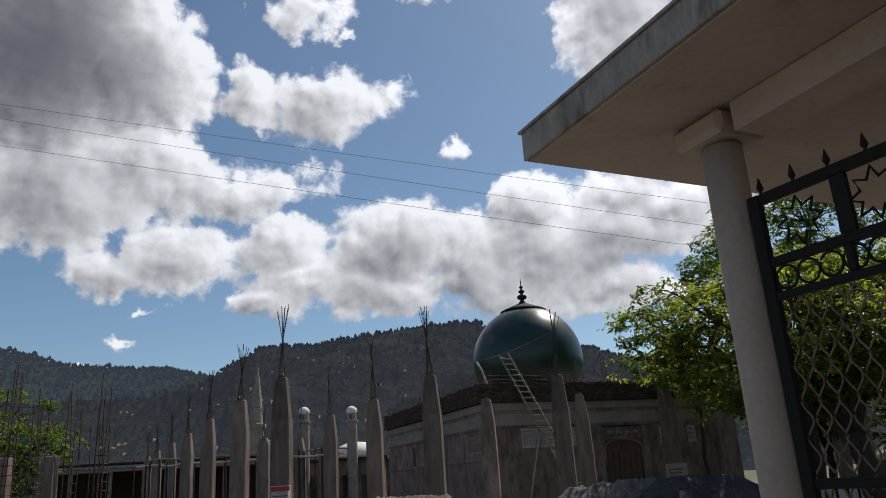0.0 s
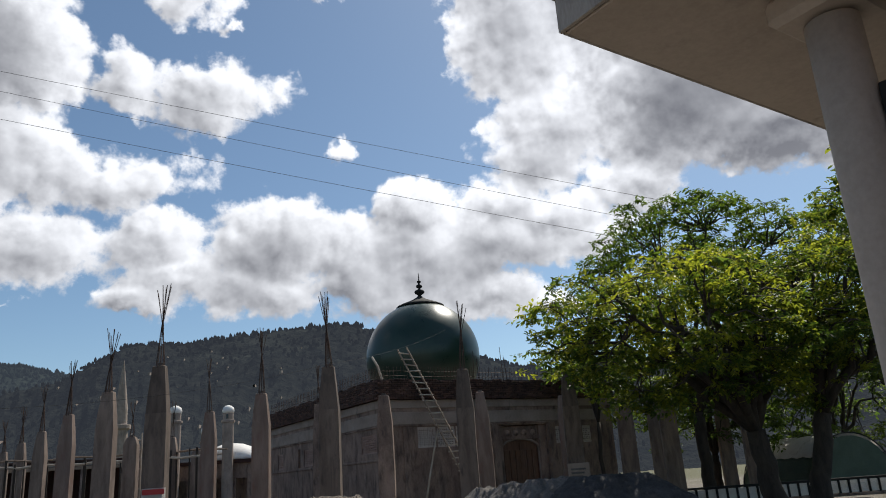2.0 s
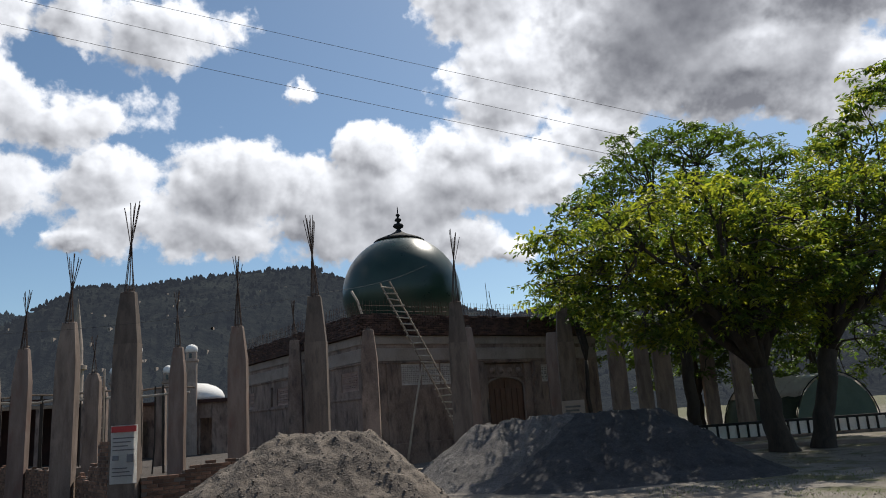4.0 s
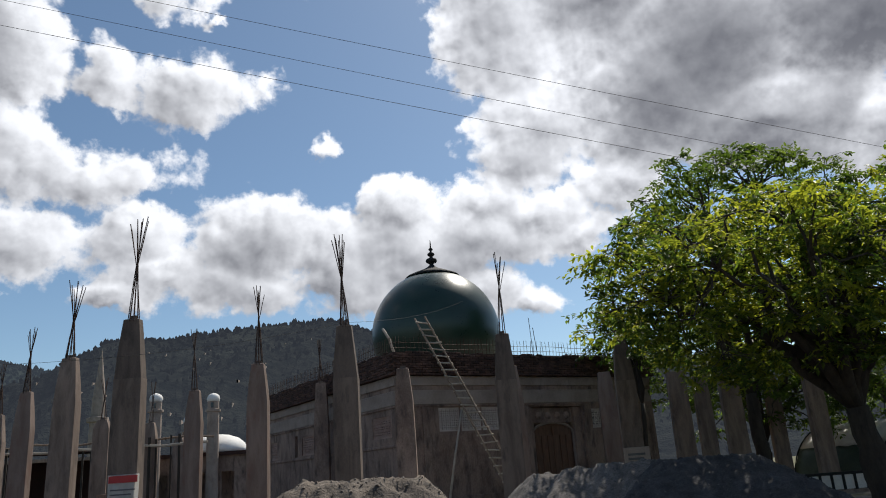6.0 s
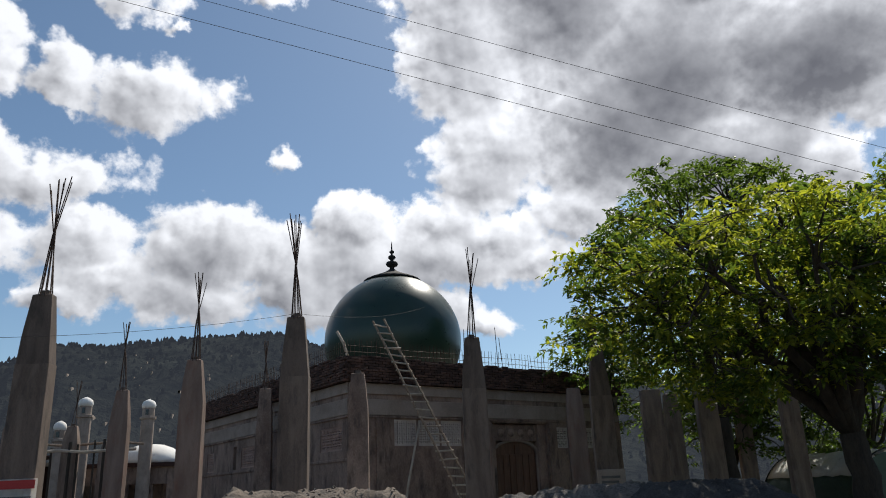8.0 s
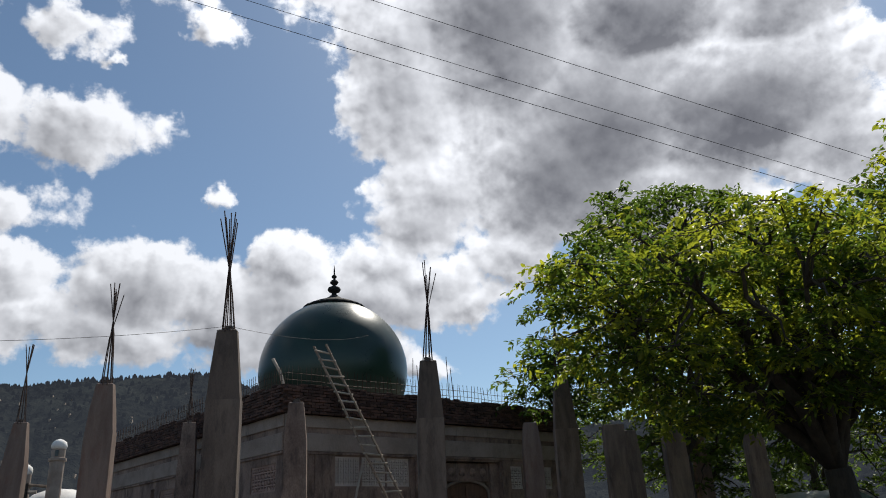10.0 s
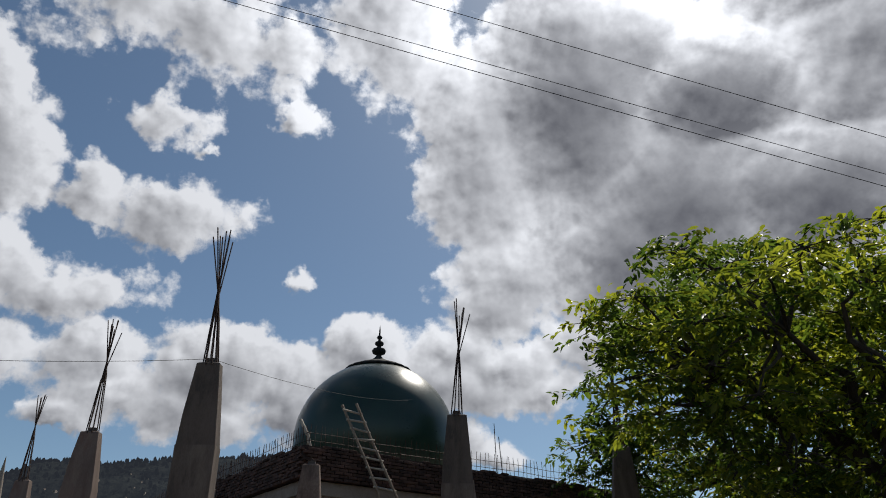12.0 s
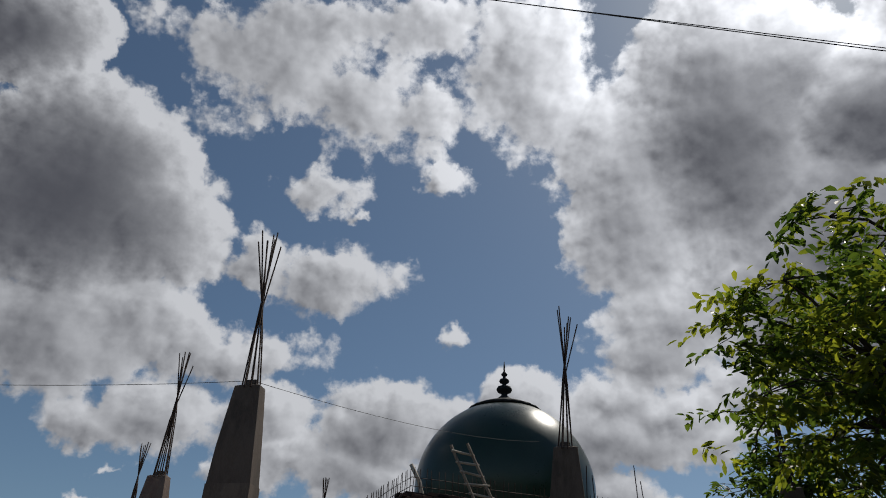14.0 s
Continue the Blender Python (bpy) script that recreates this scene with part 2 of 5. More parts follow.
PALE_PLASTER = material("pale cement band", (0.21, 0.168, 0.138), (0.345, 0.285, 0.243), 1.4, 30, 0.92, bump=0.35,
                        stain=(0.12, 0.10, 0.09), stain_at=(0.55, 0.8))
SHUTTER = material("dark shuttering board", (0.035, 0.020, 0.016), (0.10, 0.055, 0.042), 2.0, 40, 0.9, bump=0.5,
                   stretch=(6, 6, 0.8), random_tint=0.35)
DOME_GREEN = material("dark green enamel", (0.006, 0.026, 0.018), (0.012, 0.040, 0.028), 1.0, 20, 0.31, bump=0.04)
BLACK_IRON = material("black iron", (0.005, 0.005, 0.005), (0.013, 0.013, 0.013), 4, 80, 0.85, metal=0.0, bump=0.15)
GOLD_IRON = material("tan painted iron", (0.16, 0.12, 0.07), (0.30, 0.23, 0.14), 5, 80, 0.5, metal=0.3, bump=0.15)
REBAR = material("rusty rebar", (0.035, 0.022, 0.018), (0.10, 0.06, 0.045), 8, 120, 0.8, metal=0.4, bump=0.2)
BRICK = material("fired brick", (0.085, 0.048, 0.032), (0.235, 0.128, 0.082), 4, 60, 0.92, bump=0.5, random_tint=0.5)
BRICK_MANY = material("fired brick course", (0.085, 0.048, 0.032), (0.235, 0.128, 0.082), 4, 60, 0.92, bump=0.5, random_tint=0.5, by_island=True)
PARAPET_BRICK = material("dark sooty brick", (0.038, 0.022, 0.017), (0.105, 0.056, 0.042), 3.0, 50, 0.95, bump=0.5, random_tint=0.45, by_island=True)
MORTAR = material("grey mortar", (0.10, 0.08, 0.065), (0.18, 0.15, 0.125), 4, 60, 0.95, bump=0.4)
WHITE_PAINT = material("white paint", (0.62, 0.60, 0.57), (0.80, 0.79, 0.76), 1.2, 30, 0.75, bump=0.1, stain=(0.45, 0.42, 0.38))
CANOPY = material("cream painted plaster", (0.36, 0.31, 0.265), (0.48, 0.425, 0.37), 0.8, 25, 0.85, bump=0.15, stain=(0.19, 0.16, 0.135), stain_at=(0.55, 0.85))
SLAB_EDGE = material("weathered slab edge", (0.22, 0.20, 0.18), (0.42, 0.39, 0.35), 1.2, 30, 0.9, bump=0.3, stretch=(2, 2, 0.4), stain=(0.10, 0.09, 0.08), stain_at=(0.5, 0.7))
WOOD = material("weathered wood", (0.16, 0.11, 0.075), (0.34, 0.26, 0.19), 3, 50, 0.85, bump=0.4, stretch=(5, 5, 0.7))
PALE_WOOD = material("pale bamboo pole", (0.32, 0.26, 0.20), (0.52, 0.45, 0.36), 3, 50, 0.8, bump=0.3)
DOOR_WOOD = material("brown carved door", (0.075, 0.035, 0.02), (0.17, 0.085, 0.05), 3, 40, 0.6, bump=0.4, stretch=(4, 4, 0.6))
BARK = material("dark bark", (0.022, 0.018, 0.014), (0.065, 0.052, 0.04), 3, 25, 0.95, bump=0.9, stretch=(2, 2, 0.5), depth=0.03)
SAND = material("sand and gravel", (0.085, 0.066, 0.052), (0.20, 0.164, 0.130), 1.8, 34, 0.97, bump=1.0, depth=0.05, stain=(0.045, 0.037, 0.031), stain_at=(0.47, 0.62), stain_scale=1.6)
GREY_GRAVEL = material("grey crushed stone", (0.088, 0.079, 0.073), (0.185, 0.168, 0.156), 2.0, 30, 0.97, bump=0.8, depth=0.03, pebble=48.0)
# darker than the grey stone: tree shade is put into this colour
SHADED_GRAVEL = material("crushed stone darkened for shade", (0.028, 0.027, 0.028), (0.075, 0.072, 0.074), 2.5, 30, 0.97, bump=0.7, depth=0.03, pebble=60.0)
STONE_BITS = material("loose stones", (0.09, 0.075, 0.06), (0.22, 0.185, 0.155), 3, 40, 0.95, bump=0.4, random_tint=0.4, by_island=True)
DARK_BITS = material("dark loose stones", (0.045, 0.043, 0.042), (0.13, 0.122, 0.118), 3, 40, 0.95, bump=0.4, random_tint=0.4, by_island=True)
RED_ROOF = material("rusty sheet roof", (0.028, 0.014, 0.011), (0.060, 0.026, 0.020), 1, 20, 0.95, bump=0.1)
TARP_GREEN = material("green tarpaulin", (0.03, 0.06, 0.04), (0.07, 0.11, 0.08), 1, 20, 0.6, bump=0.2)
GLASS_DARK = material("dark window", (0.015, 0.017, 0.02), (0.03, 0.034, 0.04), 2, 20, 0.15, bump=0)
LEAF_BRIGHT = leaf_material("sunny leaf", (0.040, 0.060, 0.016), (0.190, 0.200, 0.036), (2.5, 2.5, 0.95))
LEAF_DARK = leaf_material("deep green leaf", (0.026, 0.048, 0.016), (0.078, 0.108, 0.026), (2.0, 2.1, 0.85))


def ground_material():
    m = bpy.data.materials.new("dusty ground")
    m.use_nodes = True
    N = Nodes(m.node_tree)
    where = N.node("ShaderNodeTexCoord").outputs["Object"]
    broad, mid, fine = N.noise(where, 0.22, 4, 0.6), N.noise(where, 2.1, 4, 0.6), N.noise(where, 38, 4, 0.7)
    soil = N.mix(N.smooth(broad, 0.35, 0.65), (0.155, 0.132, 0.108, 1), (0.265, 0.232, 0.195, 1))
    soil = N.mix(N.smooth(fine, 0.45, 0.7), soil, (0.10, 0.086, 0.072, 1))
    at = N.node("ShaderNodeSeparateXYZ")
    N.put(where, at.inputs[0])
    side = N.smooth(N.math("ADD", at.outputs[0], N.math("MULTIPLY", mid, 3.0)), 5.5, 8.5)
    grass = N.math("MULTIPLY", side, N.smooth(N.noise(where, 0.8, 4, 0.65), 0.45, 0.6))
    distant = N.smooth(N.vec("LENGTH", where), 60, 95)
    green = N.mix(fine, (0.05, 0.055, 0.022, 1), (0.14, 0.13, 0.06, 1))
    # soil turns darker on the far left, from about y = 11 on
    left_dark = N.smooth(N.math("ADD", at.outputs[0], N.math("MULTIPLY", N.noise(where, 0.5, 3, 0.6), 3.0)), -4.6, -3.2, 1.0, 0.0)
    soil = N.mix(N.math("MULTIPLY", left_dark, N.smooth(at.outputs[1], 11.0, 15.0)), soil, (0.055, 0.043, 0.034, 1))
    colour = N.mix(N.math("MAXIMUM", grass, distant), soil, green)
    shader = N.node("ShaderNodeBsdfPrincipled")
    N.put(colour, shader.inputs["Base Color"])
    shader.inputs["Roughness"].default_value = 0.97
    b = N.node("ShaderNodeBump")
    b.inputs["Strength"].default_value, b.inputs["Distance"].default_value = 0.8, 0.03
    N.put(N.math("ADD", fine, N.math("MULTIPLY", mid, 1.5)), b.inputs["Height"])
    N.put(b.outputs[0], shader.inputs["Normal"])
    out = N.node("ShaderNodeOutputMaterial")
    N.put(shader.outputs[0], out.inputs[0])
    return m


def hill_material(name, dark, light, air):
    """Forest seen through air: dark tree clumps, paler clearings, and haze put in as a faint glow."""
    m = bpy.data.materials.new(name)
    m.use_nodes = True
    N = Nodes(m.node_tree)
    where = N.node("ShaderNodeTexCoord").outputs["Object"]
    clump, patch = N.noise(where, 0.09, 5, 0.7), N.noise(where, 0.012, 4, 0.6)
    colour = N.mix(N.smooth(clump, 0.35, 0.65), (*dark, 1), (*light, 1))
    colour = N.mix(N.math("MULTIPLY", N.smooth(patch, 0.52, 0.68), 0.55), colour, (0.032, 0.036, 0.030, 1))
    shader = N.node("ShaderNodeBsdfPrincipled")
    N.put(colour, shader.inputs["Base Color"])
    shader.inputs["Roughness"].default_value = 1.0
    shader.inputs["Specular IOR Level"].default_value = 0.0
    shader.inputs["Emission Color"].default_value = (*air, 1)      # haze as emission: daylight scattered by a kilometre of air
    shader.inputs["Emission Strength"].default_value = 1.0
    b = N.node("ShaderNodeBump")
    b.inputs["Strength"].default_value, b.inputs["Distance"].default_value = 1.0, 6.0
    N.put(clump, b.inputs["Height"])
    N.put(b.outputs[0], shader.inputs["Normal"])
    out = N.node("ShaderNodeOutputMaterial")
    N.put(shader.outputs[0], out.inputs[0])
    return m


GROUND = ground_material()
# the last colour is the haze, given off evenly by slope and wood alike
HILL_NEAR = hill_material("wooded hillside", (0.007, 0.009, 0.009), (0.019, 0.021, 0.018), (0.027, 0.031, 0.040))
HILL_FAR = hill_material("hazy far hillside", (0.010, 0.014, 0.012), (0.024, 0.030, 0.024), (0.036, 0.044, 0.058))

# ---------------------------------------------------------------- mesh helpers


def mesh_of(name, bm, mat, smooth=False):
    data = bpy.data.meshes.new(name)
    bm.to_mesh(data)
    bm.free()
    if mat:
        data.materials.append(mat)
    if smooth:
        for f in data.polygons:
            f.use_smooth = True
    return data


def part(name, bm, mat, parent=None, label="", m=None, smooth=False):
    """One mesh object under a thing or a part; or at top level when parent is None."""
    ob = new(name, bm if isinstance(bm, bpy.types.Mesh) else mesh_of(name, bm, mat, smooth))
    ob.parent = parent
    if m is not None:
        ob.matrix_basis = m
    return tagged(ob, label)


def thing(name, m, label, category, group="", kind=""):
    ob = new(name)
    ob.empty_display_size = 0.3
    ob.matrix_basis = m
    return tagged(ob, label, category, group, kind)


def add_box(bm, x0, y0, z0, x1, y1, z1, bevel=0.0):
    got = bmesh.ops.create_cube(bm, size=1.0, matrix=Matrix.LocRotScale(((x0 + x1) / 2, (y0 + y1) / 2, (z0 + z1) / 2), None,
                                                                      (abs(x1 - x0), abs(y1 - y0), abs(z1 - z0))))
    if bevel:
        edges = list({e for v in got["verts"] for e in v.link_edges})
        bmesh.ops.bevel(bm, geom=edges, offset=bevel, segments=1, affect="EDGES")
    return bm


def box(*size, bevel=0.0):
    return add_box(bmesh.new(), *size, bevel=bevel)


def lathe(profile, steps=32, bm=None):
    """A turned shape from (radius, height) pairs."""
    bm = bm or bmesh.new()
    rings = []
    for r, z in profile:
        rings.append([bm.verts.new((max(r, 1e-4) * math.cos(2 * math.pi * k / steps), max(r, 1e-4) * math.sin(2 * math.pi * k / steps), z)) for k in range(steps)])
    for a, b in zip(rings, rings[1:]):
        for k in range(steps):
            bm.faces.new((a[k], a[(k + 1) % steps], b[(k + 1) % steps], b[k]))
    bm.faces.new(list(reversed(rings[0])))
    bm.faces.new(rings[-1])
    return bm


def tube(bm, points, radii, sides=5):
    """A tapered tube along points."""
    points = [Vector(p) for p in points]
    if not isinstance(radii, (list, tuple)):
        radii = [radii] * len(points)
    rings = []
    for n, p in enumerate(points):
        ahead = (points[min(n + 1, len(points) - 1)] - points[max(n - 1, 0)]).normalized()
        side = ahead.cross(Vector((0.31, 0.17, 0.93)) if abs(ahead.z) < 0.9 else Vector((1, 0.2, 0))).normalized()
        up = side.cross(ahead)
        rings.append([bm.verts.new(p + radii[n] * (math.cos(2 * math.pi * k / sides) * side + math.sin(2 * math.pi * k / sides) * up)) for k in range(sides)])
    for a, b in zip(rings, rings[1:]):
        for k in range(sides):
            bm.faces.new((a[k], a[(k + 1) % sides], b[(k + 1) % sides], b[k]))
    bm.faces.new(rings[0][::-1])
    bm.faces.new(rings[-1])
    return bm


def frustum(bm, sections, bevel=0.0):
    """Stacked square sections (half width x, half width y, z)."""
    rings = []
    for hx, hy, z in sections:
        c = min(hx, hy) * bevel
        rings.append([bm.verts.new((x, y, z)) for x, y in ((hx - c, -hy), (hx, -hy + c), (hx, hy - c), (hx - c, hy), (-hx + c, hy), (-hx, hy - c), (-hx, -hy + c), (-hx + c, -hy))])
    for a, b in zip(rings, rings[1:]):
        for k in range(8):
            bm.faces.new((a[k], a[(k + 1) % 8], b[(k + 1) % 8], b[k]))
    bm.faces.new(rings[0][::-1])
    bm.faces.new(rings[-1])
    return bm


# the building site is laid out on a grid turned from the walk: (u, v) along and across the rows of columns
SITE_TURN = 26.27
SITE_X, SITE_Y = -2.5, 23.3
CU, SU = math.cos(radians(SITE_TURN)), math.sin(radians(SITE_TURN))


def site(u, v, z=0.0, turn=0.0):
    return pose(SITE_X + u * CU - v * SU, SITE_Y + u * SU + v * CU, z, 0, 0, SITE_TURN + turn)

# ---------------------------------------------------------------- ground and hills


def bump01(d, r):
    return max(0.0, 1 - (d / r) ** 2) ** 2


def ground_height(x, y):
    z = 0.05 * noise.noise(Vector((x * 0.25, y * 0.25, 3.1))) + 0.02 * noise.noise(Vector((x * 1.1, y * 1.1, 8.4)))
    # dug-out strip beside the first rows of columns
    u = (x - SITE_X) * CU + (y - SITE_Y) * SU
    v = -(x - SITE_X) * SU + (y - SITE_Y) * CU
    cut = min(1.0, max(0.0, (-5.6 - u) / 0.9)) * min(1.0, max(0.0, (v + 9) / 3)) * min(1.0, max(0.0, (60 - v) / 10))
    edge = -4.5 - 0.088 * max(0.0, v - 4)
    trench = min(1.0, max(0.0, (edge - u) / 0.8)) * min(1.0, max(0.0, (u - edge + 5) / 1.5)) * min(1.0, max(0.0, (v + 3.8) / 1.3)) * min(1.0, max(0.0, (40 - v) / 5))
    return z - max(0.12 * cut, 0.8 * trench)


def build_ground():
    near = [-45 + 0.75 * k for k in range(121)]
    xs = [-1500, -700, -350, -180, -110, -75] + [-60, -52] + near + [52, 60, 75, 110, 180, 350, 700, 1500]
    ys = [-900, -400, -180, -80, -40, -20] + [-10 + 0.75 * k for k in range(95)] + [64, 70, 78, 90, 110, 150, 220, 350, 700, 1500]
    verts = [(x, y, ground_height(x, y) if max(abs(x), abs(y)) < 75 else -0.1) for y in ys for x in xs]
    w = len(xs)
    faces = [(j * w + i, j * w + i + 1, (j + 1) * w + i + 1, (j + 1) * w + i) for j in range(len(ys) - 1) for i in range(w - 1)]
    data = bpy.data.meshes.new("ground")
    data.from_pydata(verts, [], faces)
    data.materials.append(GROUND)
    for f in data.polygons:
        f.use_smooth = True
    tagged(new("ground", data), "dusty pale soil yard with gravel and thin grass", "ground", kind="structure")


def ridge_height(azimuth, ridge):
    for (a, h), (b, k) in zip(ridge, ridge[1:]):
        if a <= azimuth <= b:
            s = (azimuth - a) / (b - a)
            return h + (k - h) * s
    return ridge[0][1] if azimuth < ridge[0][0] else ridge[-1][1]


def build_hill(name, label, mat, ridge, start, end, foot, top_rough, seed):
    """A wooded slope that climbs to a skyline given as (degrees to the right, degrees up)."""
    verts, cols, rows = [], 420, 56
    lo, hi = ridge[0][0], ridge[-1][0]
    for j in range(rows + 1):
        s = j / rows
        r = start + (end - start) * s
        for i in range(cols + 1):
            az = lo + (hi - lo) * i / cols
            top = math.tan(radians(ridge_height(az, ridge))) * end
            a = radians(az)
            x, y = r * math.sin(a), r * math.cos(a)
            rise = s ** 1.15
            z = foot + (top - foot) * rise
            swell = 16 * noise.fractal(Vector((x * 0.006, y * 0.006, seed)), 0.8, 2.0, 4) * math.sin(math.pi * min(1, s)) * 1.4
            z += swell + top_rough * (noise.noise(Vector((az * 5.2, r * 0.03, seed))) + 0.8 * noise.noise(Vector((az * 13.0, r * 0.11, seed + 4)))) * (0.4 + 0.6 * s)
            verts.append((x, y, z))
    base = len(verts)
    for i in range(cols + 1):          # back of the hill
        a = radians(lo + (hi - lo) * i / cols)
        verts.append(((end + 260) * math.sin(a), (end + 260) * math.cos(a), foot - 20))
    w = cols + 1
    faces = [(j * w + i, j * w + i + 1, (j + 1) * w + i + 1, (j + 1) * w + i) for j in range(rows) for i in range(cols)]
    faces += [(rows * w + i, rows * w + i + 1, base + i + 1, base + i) for i in range(cols)]
    data = bpy.data.meshes.new(name)
    data.from_pydata(verts, [], faces)
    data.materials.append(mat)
    ob = new(name, data)
    # the wood on the slope: small dark spires, thickest along the skyline
    rnd = random.Random(int(seed))
    vs, fs = [], []
    for k in range(9000):
        j = rows - int(rnd.random() ** 1.25 * rows * 0.9) if k % 5 else rows
        i = rnd.randrange(cols + 1)
        x, y, z = verts[j * w + i]
        x, y = x + rnd.uniform(-2.5, 2.5), y + rnd.uniform(-2.5, 2.5)
        far = math.hypot(x, y) / 760
        h, r = rnd.uniform(1.8, 4.6) * far, rnd.uniform(1.0, 2.2) * far
        n = len(vs)
        vs += [(x + r * math.cos(q * 1.2566), y + r * math.sin(q * 1.2566), z - 1.0 + 0.3 * h * (q % 2)) for q in range(5)]
        vs += [(x + r * 0.8 * math.cos(q * 1.2566 + 0.6), y + r * 0.8 * math.sin(q * 1.2566 + 0.6), z + 0.55 * h) for q in range(5)] + [(x, y, z + h)]
        for q in range(5):
            fs += [(n + q, n + (q + 1) % 5, n + 5 + q), (n + (q + 1) % 5, n + 5 + (q + 1) % 5, n + 5 + q), (n + 5 + q, n + 5 + (q + 1) % 5, n + 10)]
    data = bpy.data.meshes.new("forest")
    data.from_pydata(vs, [], fs)
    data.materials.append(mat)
    forest = new("forest", data)
    tagged(forest, "dark conifer wood covering the hillside", "forest", kind="stuff")
    return tagged(ob, label, "hill", kind="structure")


RIDGE_MAIN = [(-75, 5), (-40, 6.4), (-27, 6.6), (-23.2, 7.6), (-20.7, 9.4), (-19.1, 10.2), (-17.4, 10.5), (-14.9, 10.4), (-11.4, 11.0), (-8.8, 11.2),
              (-6.6, 11.4), (-3.5, 11.6), (-1.8, 11.2), (2, 10.1), (5.4, 9.1), (8.3, 8.1), (12, 7.1), (14.5, 7.6), (20, 7.2), (40, 6.0), (85, 5.0)]
RIDGE_FAR = [(-80, 10.5), (-50, 10.2), (-36.1, 9.9), (-34.1, 9.6), (-32.4, 9.0), (-28, 8.8), (-25.5, 8.8), (-23.8, 8.4), (-22, 8.0), (-18, 7.5), (-10, 6)]
build_ground()
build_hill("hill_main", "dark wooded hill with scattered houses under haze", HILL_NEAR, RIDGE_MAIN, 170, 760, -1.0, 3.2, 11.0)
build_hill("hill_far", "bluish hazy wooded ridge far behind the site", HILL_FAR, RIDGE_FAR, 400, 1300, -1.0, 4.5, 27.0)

# ---------------------------------------------------------------- concrete columns with starter bars


COLUMN_TURN = -35.0       # the shafts stand askew to the grid


def build_column(m, label, mat, low=0.29, mid=0.28, top=0.168, kink=3.7, height=4.85, bars=8, tip=7.0, seed=1, foot=-1.2):
    rnd = random.Random(seed)
    col = thing("concrete_column", m @ pose(0, 0, 0, 0, 0, COLUMN_TURN), label, "column", "unfinished columns of the site")
    bm = bmesh.new()
    lean = rnd.uniform(-0.015, 0.015)
    d = 0.5
    frustum(bm, [(low, low * d, foot), (low, low * d, 0), (low * 0.985, low * 0.985 * d, kink * 0.3), (low * 0.98, low * 0.98 * d, kink * 0.65), (mid, mid * d, kink - 0.012)], 0.06)
    upper = frustum(bmesh.new(), [(mid - 0.008, mid * d - 0.008, kink - 0.012), (mid * 0.65 + top * 0.35, (mid * 0.65 + top * 0.35) * d, kink * 0.65 + height * 0.35),
                                  ((mid + top) / 2, (mid + top) / 2 * d, (kink + height) / 2), (top, top * d, height - 0.02), (top - 0.03, top * d - 0.03, height)], 0.06)
    for shape in (bm, upper):
        for v in shape.verts:
            v.co.x += 0.010 * noise.noise(v.co * 2.3 + Vector((seed, 0, 0))) + lean * v.co.z * 0.3
            v.co.y += 0.008 * noise.noise(v.co * 2.3 + Vector((0, seed, 5)))
    part("shaft", bm, mat, col)
    second_pour = mat is FRONT_CONCRETE
    part("upper_shaft", upper, DARK_CONCRETE if second_pour else mat, col, "darker second pour" if second_pour else "")
    if bars:
        part("concrete_stub", frustum(bmesh.new(), [(top * 0.5, top * 0.3, height - 0.02), (top * 0.4, top * 0.2, height + 0.07)], 0.3), DARK_CONCRETE, col)
    waist = rnd.uniform(0.40, 0.55)
    twist = rnd.uniform(0.3, 1.0)
    drift = Vector((rnd.uniform(-0.10, 0.10), rnd.uniform(-0.1, 0.1), 0))
    for k in range(bars):
        a = 2 * math.pi * k / bars + 0.4
        foot_at = Vector((math.cos(a), math.sin(a), 0)) * (top * 0.66)
        long = (tip - height) * rnd.uniform(0.86, 1.0)
        mid_at = foot_at * rnd.uniform(0.15, 0.4) + drift * 0.4
        spread = a + twist + 2.2
        end_at = Vector((math.cos(spread), math.sin(spread), 0)) * rnd.uniform(0.06, 0.20) + drift
        pts = []
        for n in range(7):
            s = n / 6
            if s < waist:
                q = foot_at.lerp(mid_at, s / waist)
            else:
                q = mid_at.lerp(end_at, (s - waist) / (1 - waist))
            pts.append((q.x, q.y, height - 0.05 + long * s))
        part("rebar", tube(bmesh.new(), pts, 0.0105, 5), REBAR, col)
    return col


GREY_LABEL = "grey raw concrete column with rusty starter bars on top"
RED_LABEL = "reddish clay washed concrete column with starter bars on top"
FRONT_ROW = [(-4.62, 0.30), (-0.1, 0.0), (4.48, 0.2), (8.71, 0.23)]
for n, (u, v) in enumerate(FRONT_ROW):
    build_column(site(u, v), GREY_LABEL, FRONT_CONCRETE, low=0.30 if n == 0 else 0.29, seed=n + 3, height=4.9, tip=7.2)
build_column(site(-0.74, 4.34), RED_LABEL, RED_CONCRETE, seed=21, height=4.68, tip=6.95)
build_column(site(-5.4, 4.2), GREY_LABEL, CONCRETE, seed=22, height=4.72, tip=6.7)
build_column(site(-0.96, 10.65), RED_LABEL, RED_CONCRETE, seed=23, height=4.74, tip=7.0)
build_column(site(-5.95, 11.0), RED_LABEL, RED_CONCRETE, seed=24, height=4.75, tip=6.8)
build_column(site(-6.5, 17.6), GREY_LABEL, CONCRETE, seed=25, height=4.7, tip=6.8)
build_column(site(-7.1, 24.4), GREY_LABEL, CONCRETE, seed=26, height=4.7, tip=6.6)
build_column(site(-7.8, 31.5), GREY_LABEL, CONCRETE, seed=27, height=4.7, tip=6.6)
build_column(site(-8.4, 38.5), GREY_LABEL, CONCRETE, seed=28, height=4.7, tip=6.6)
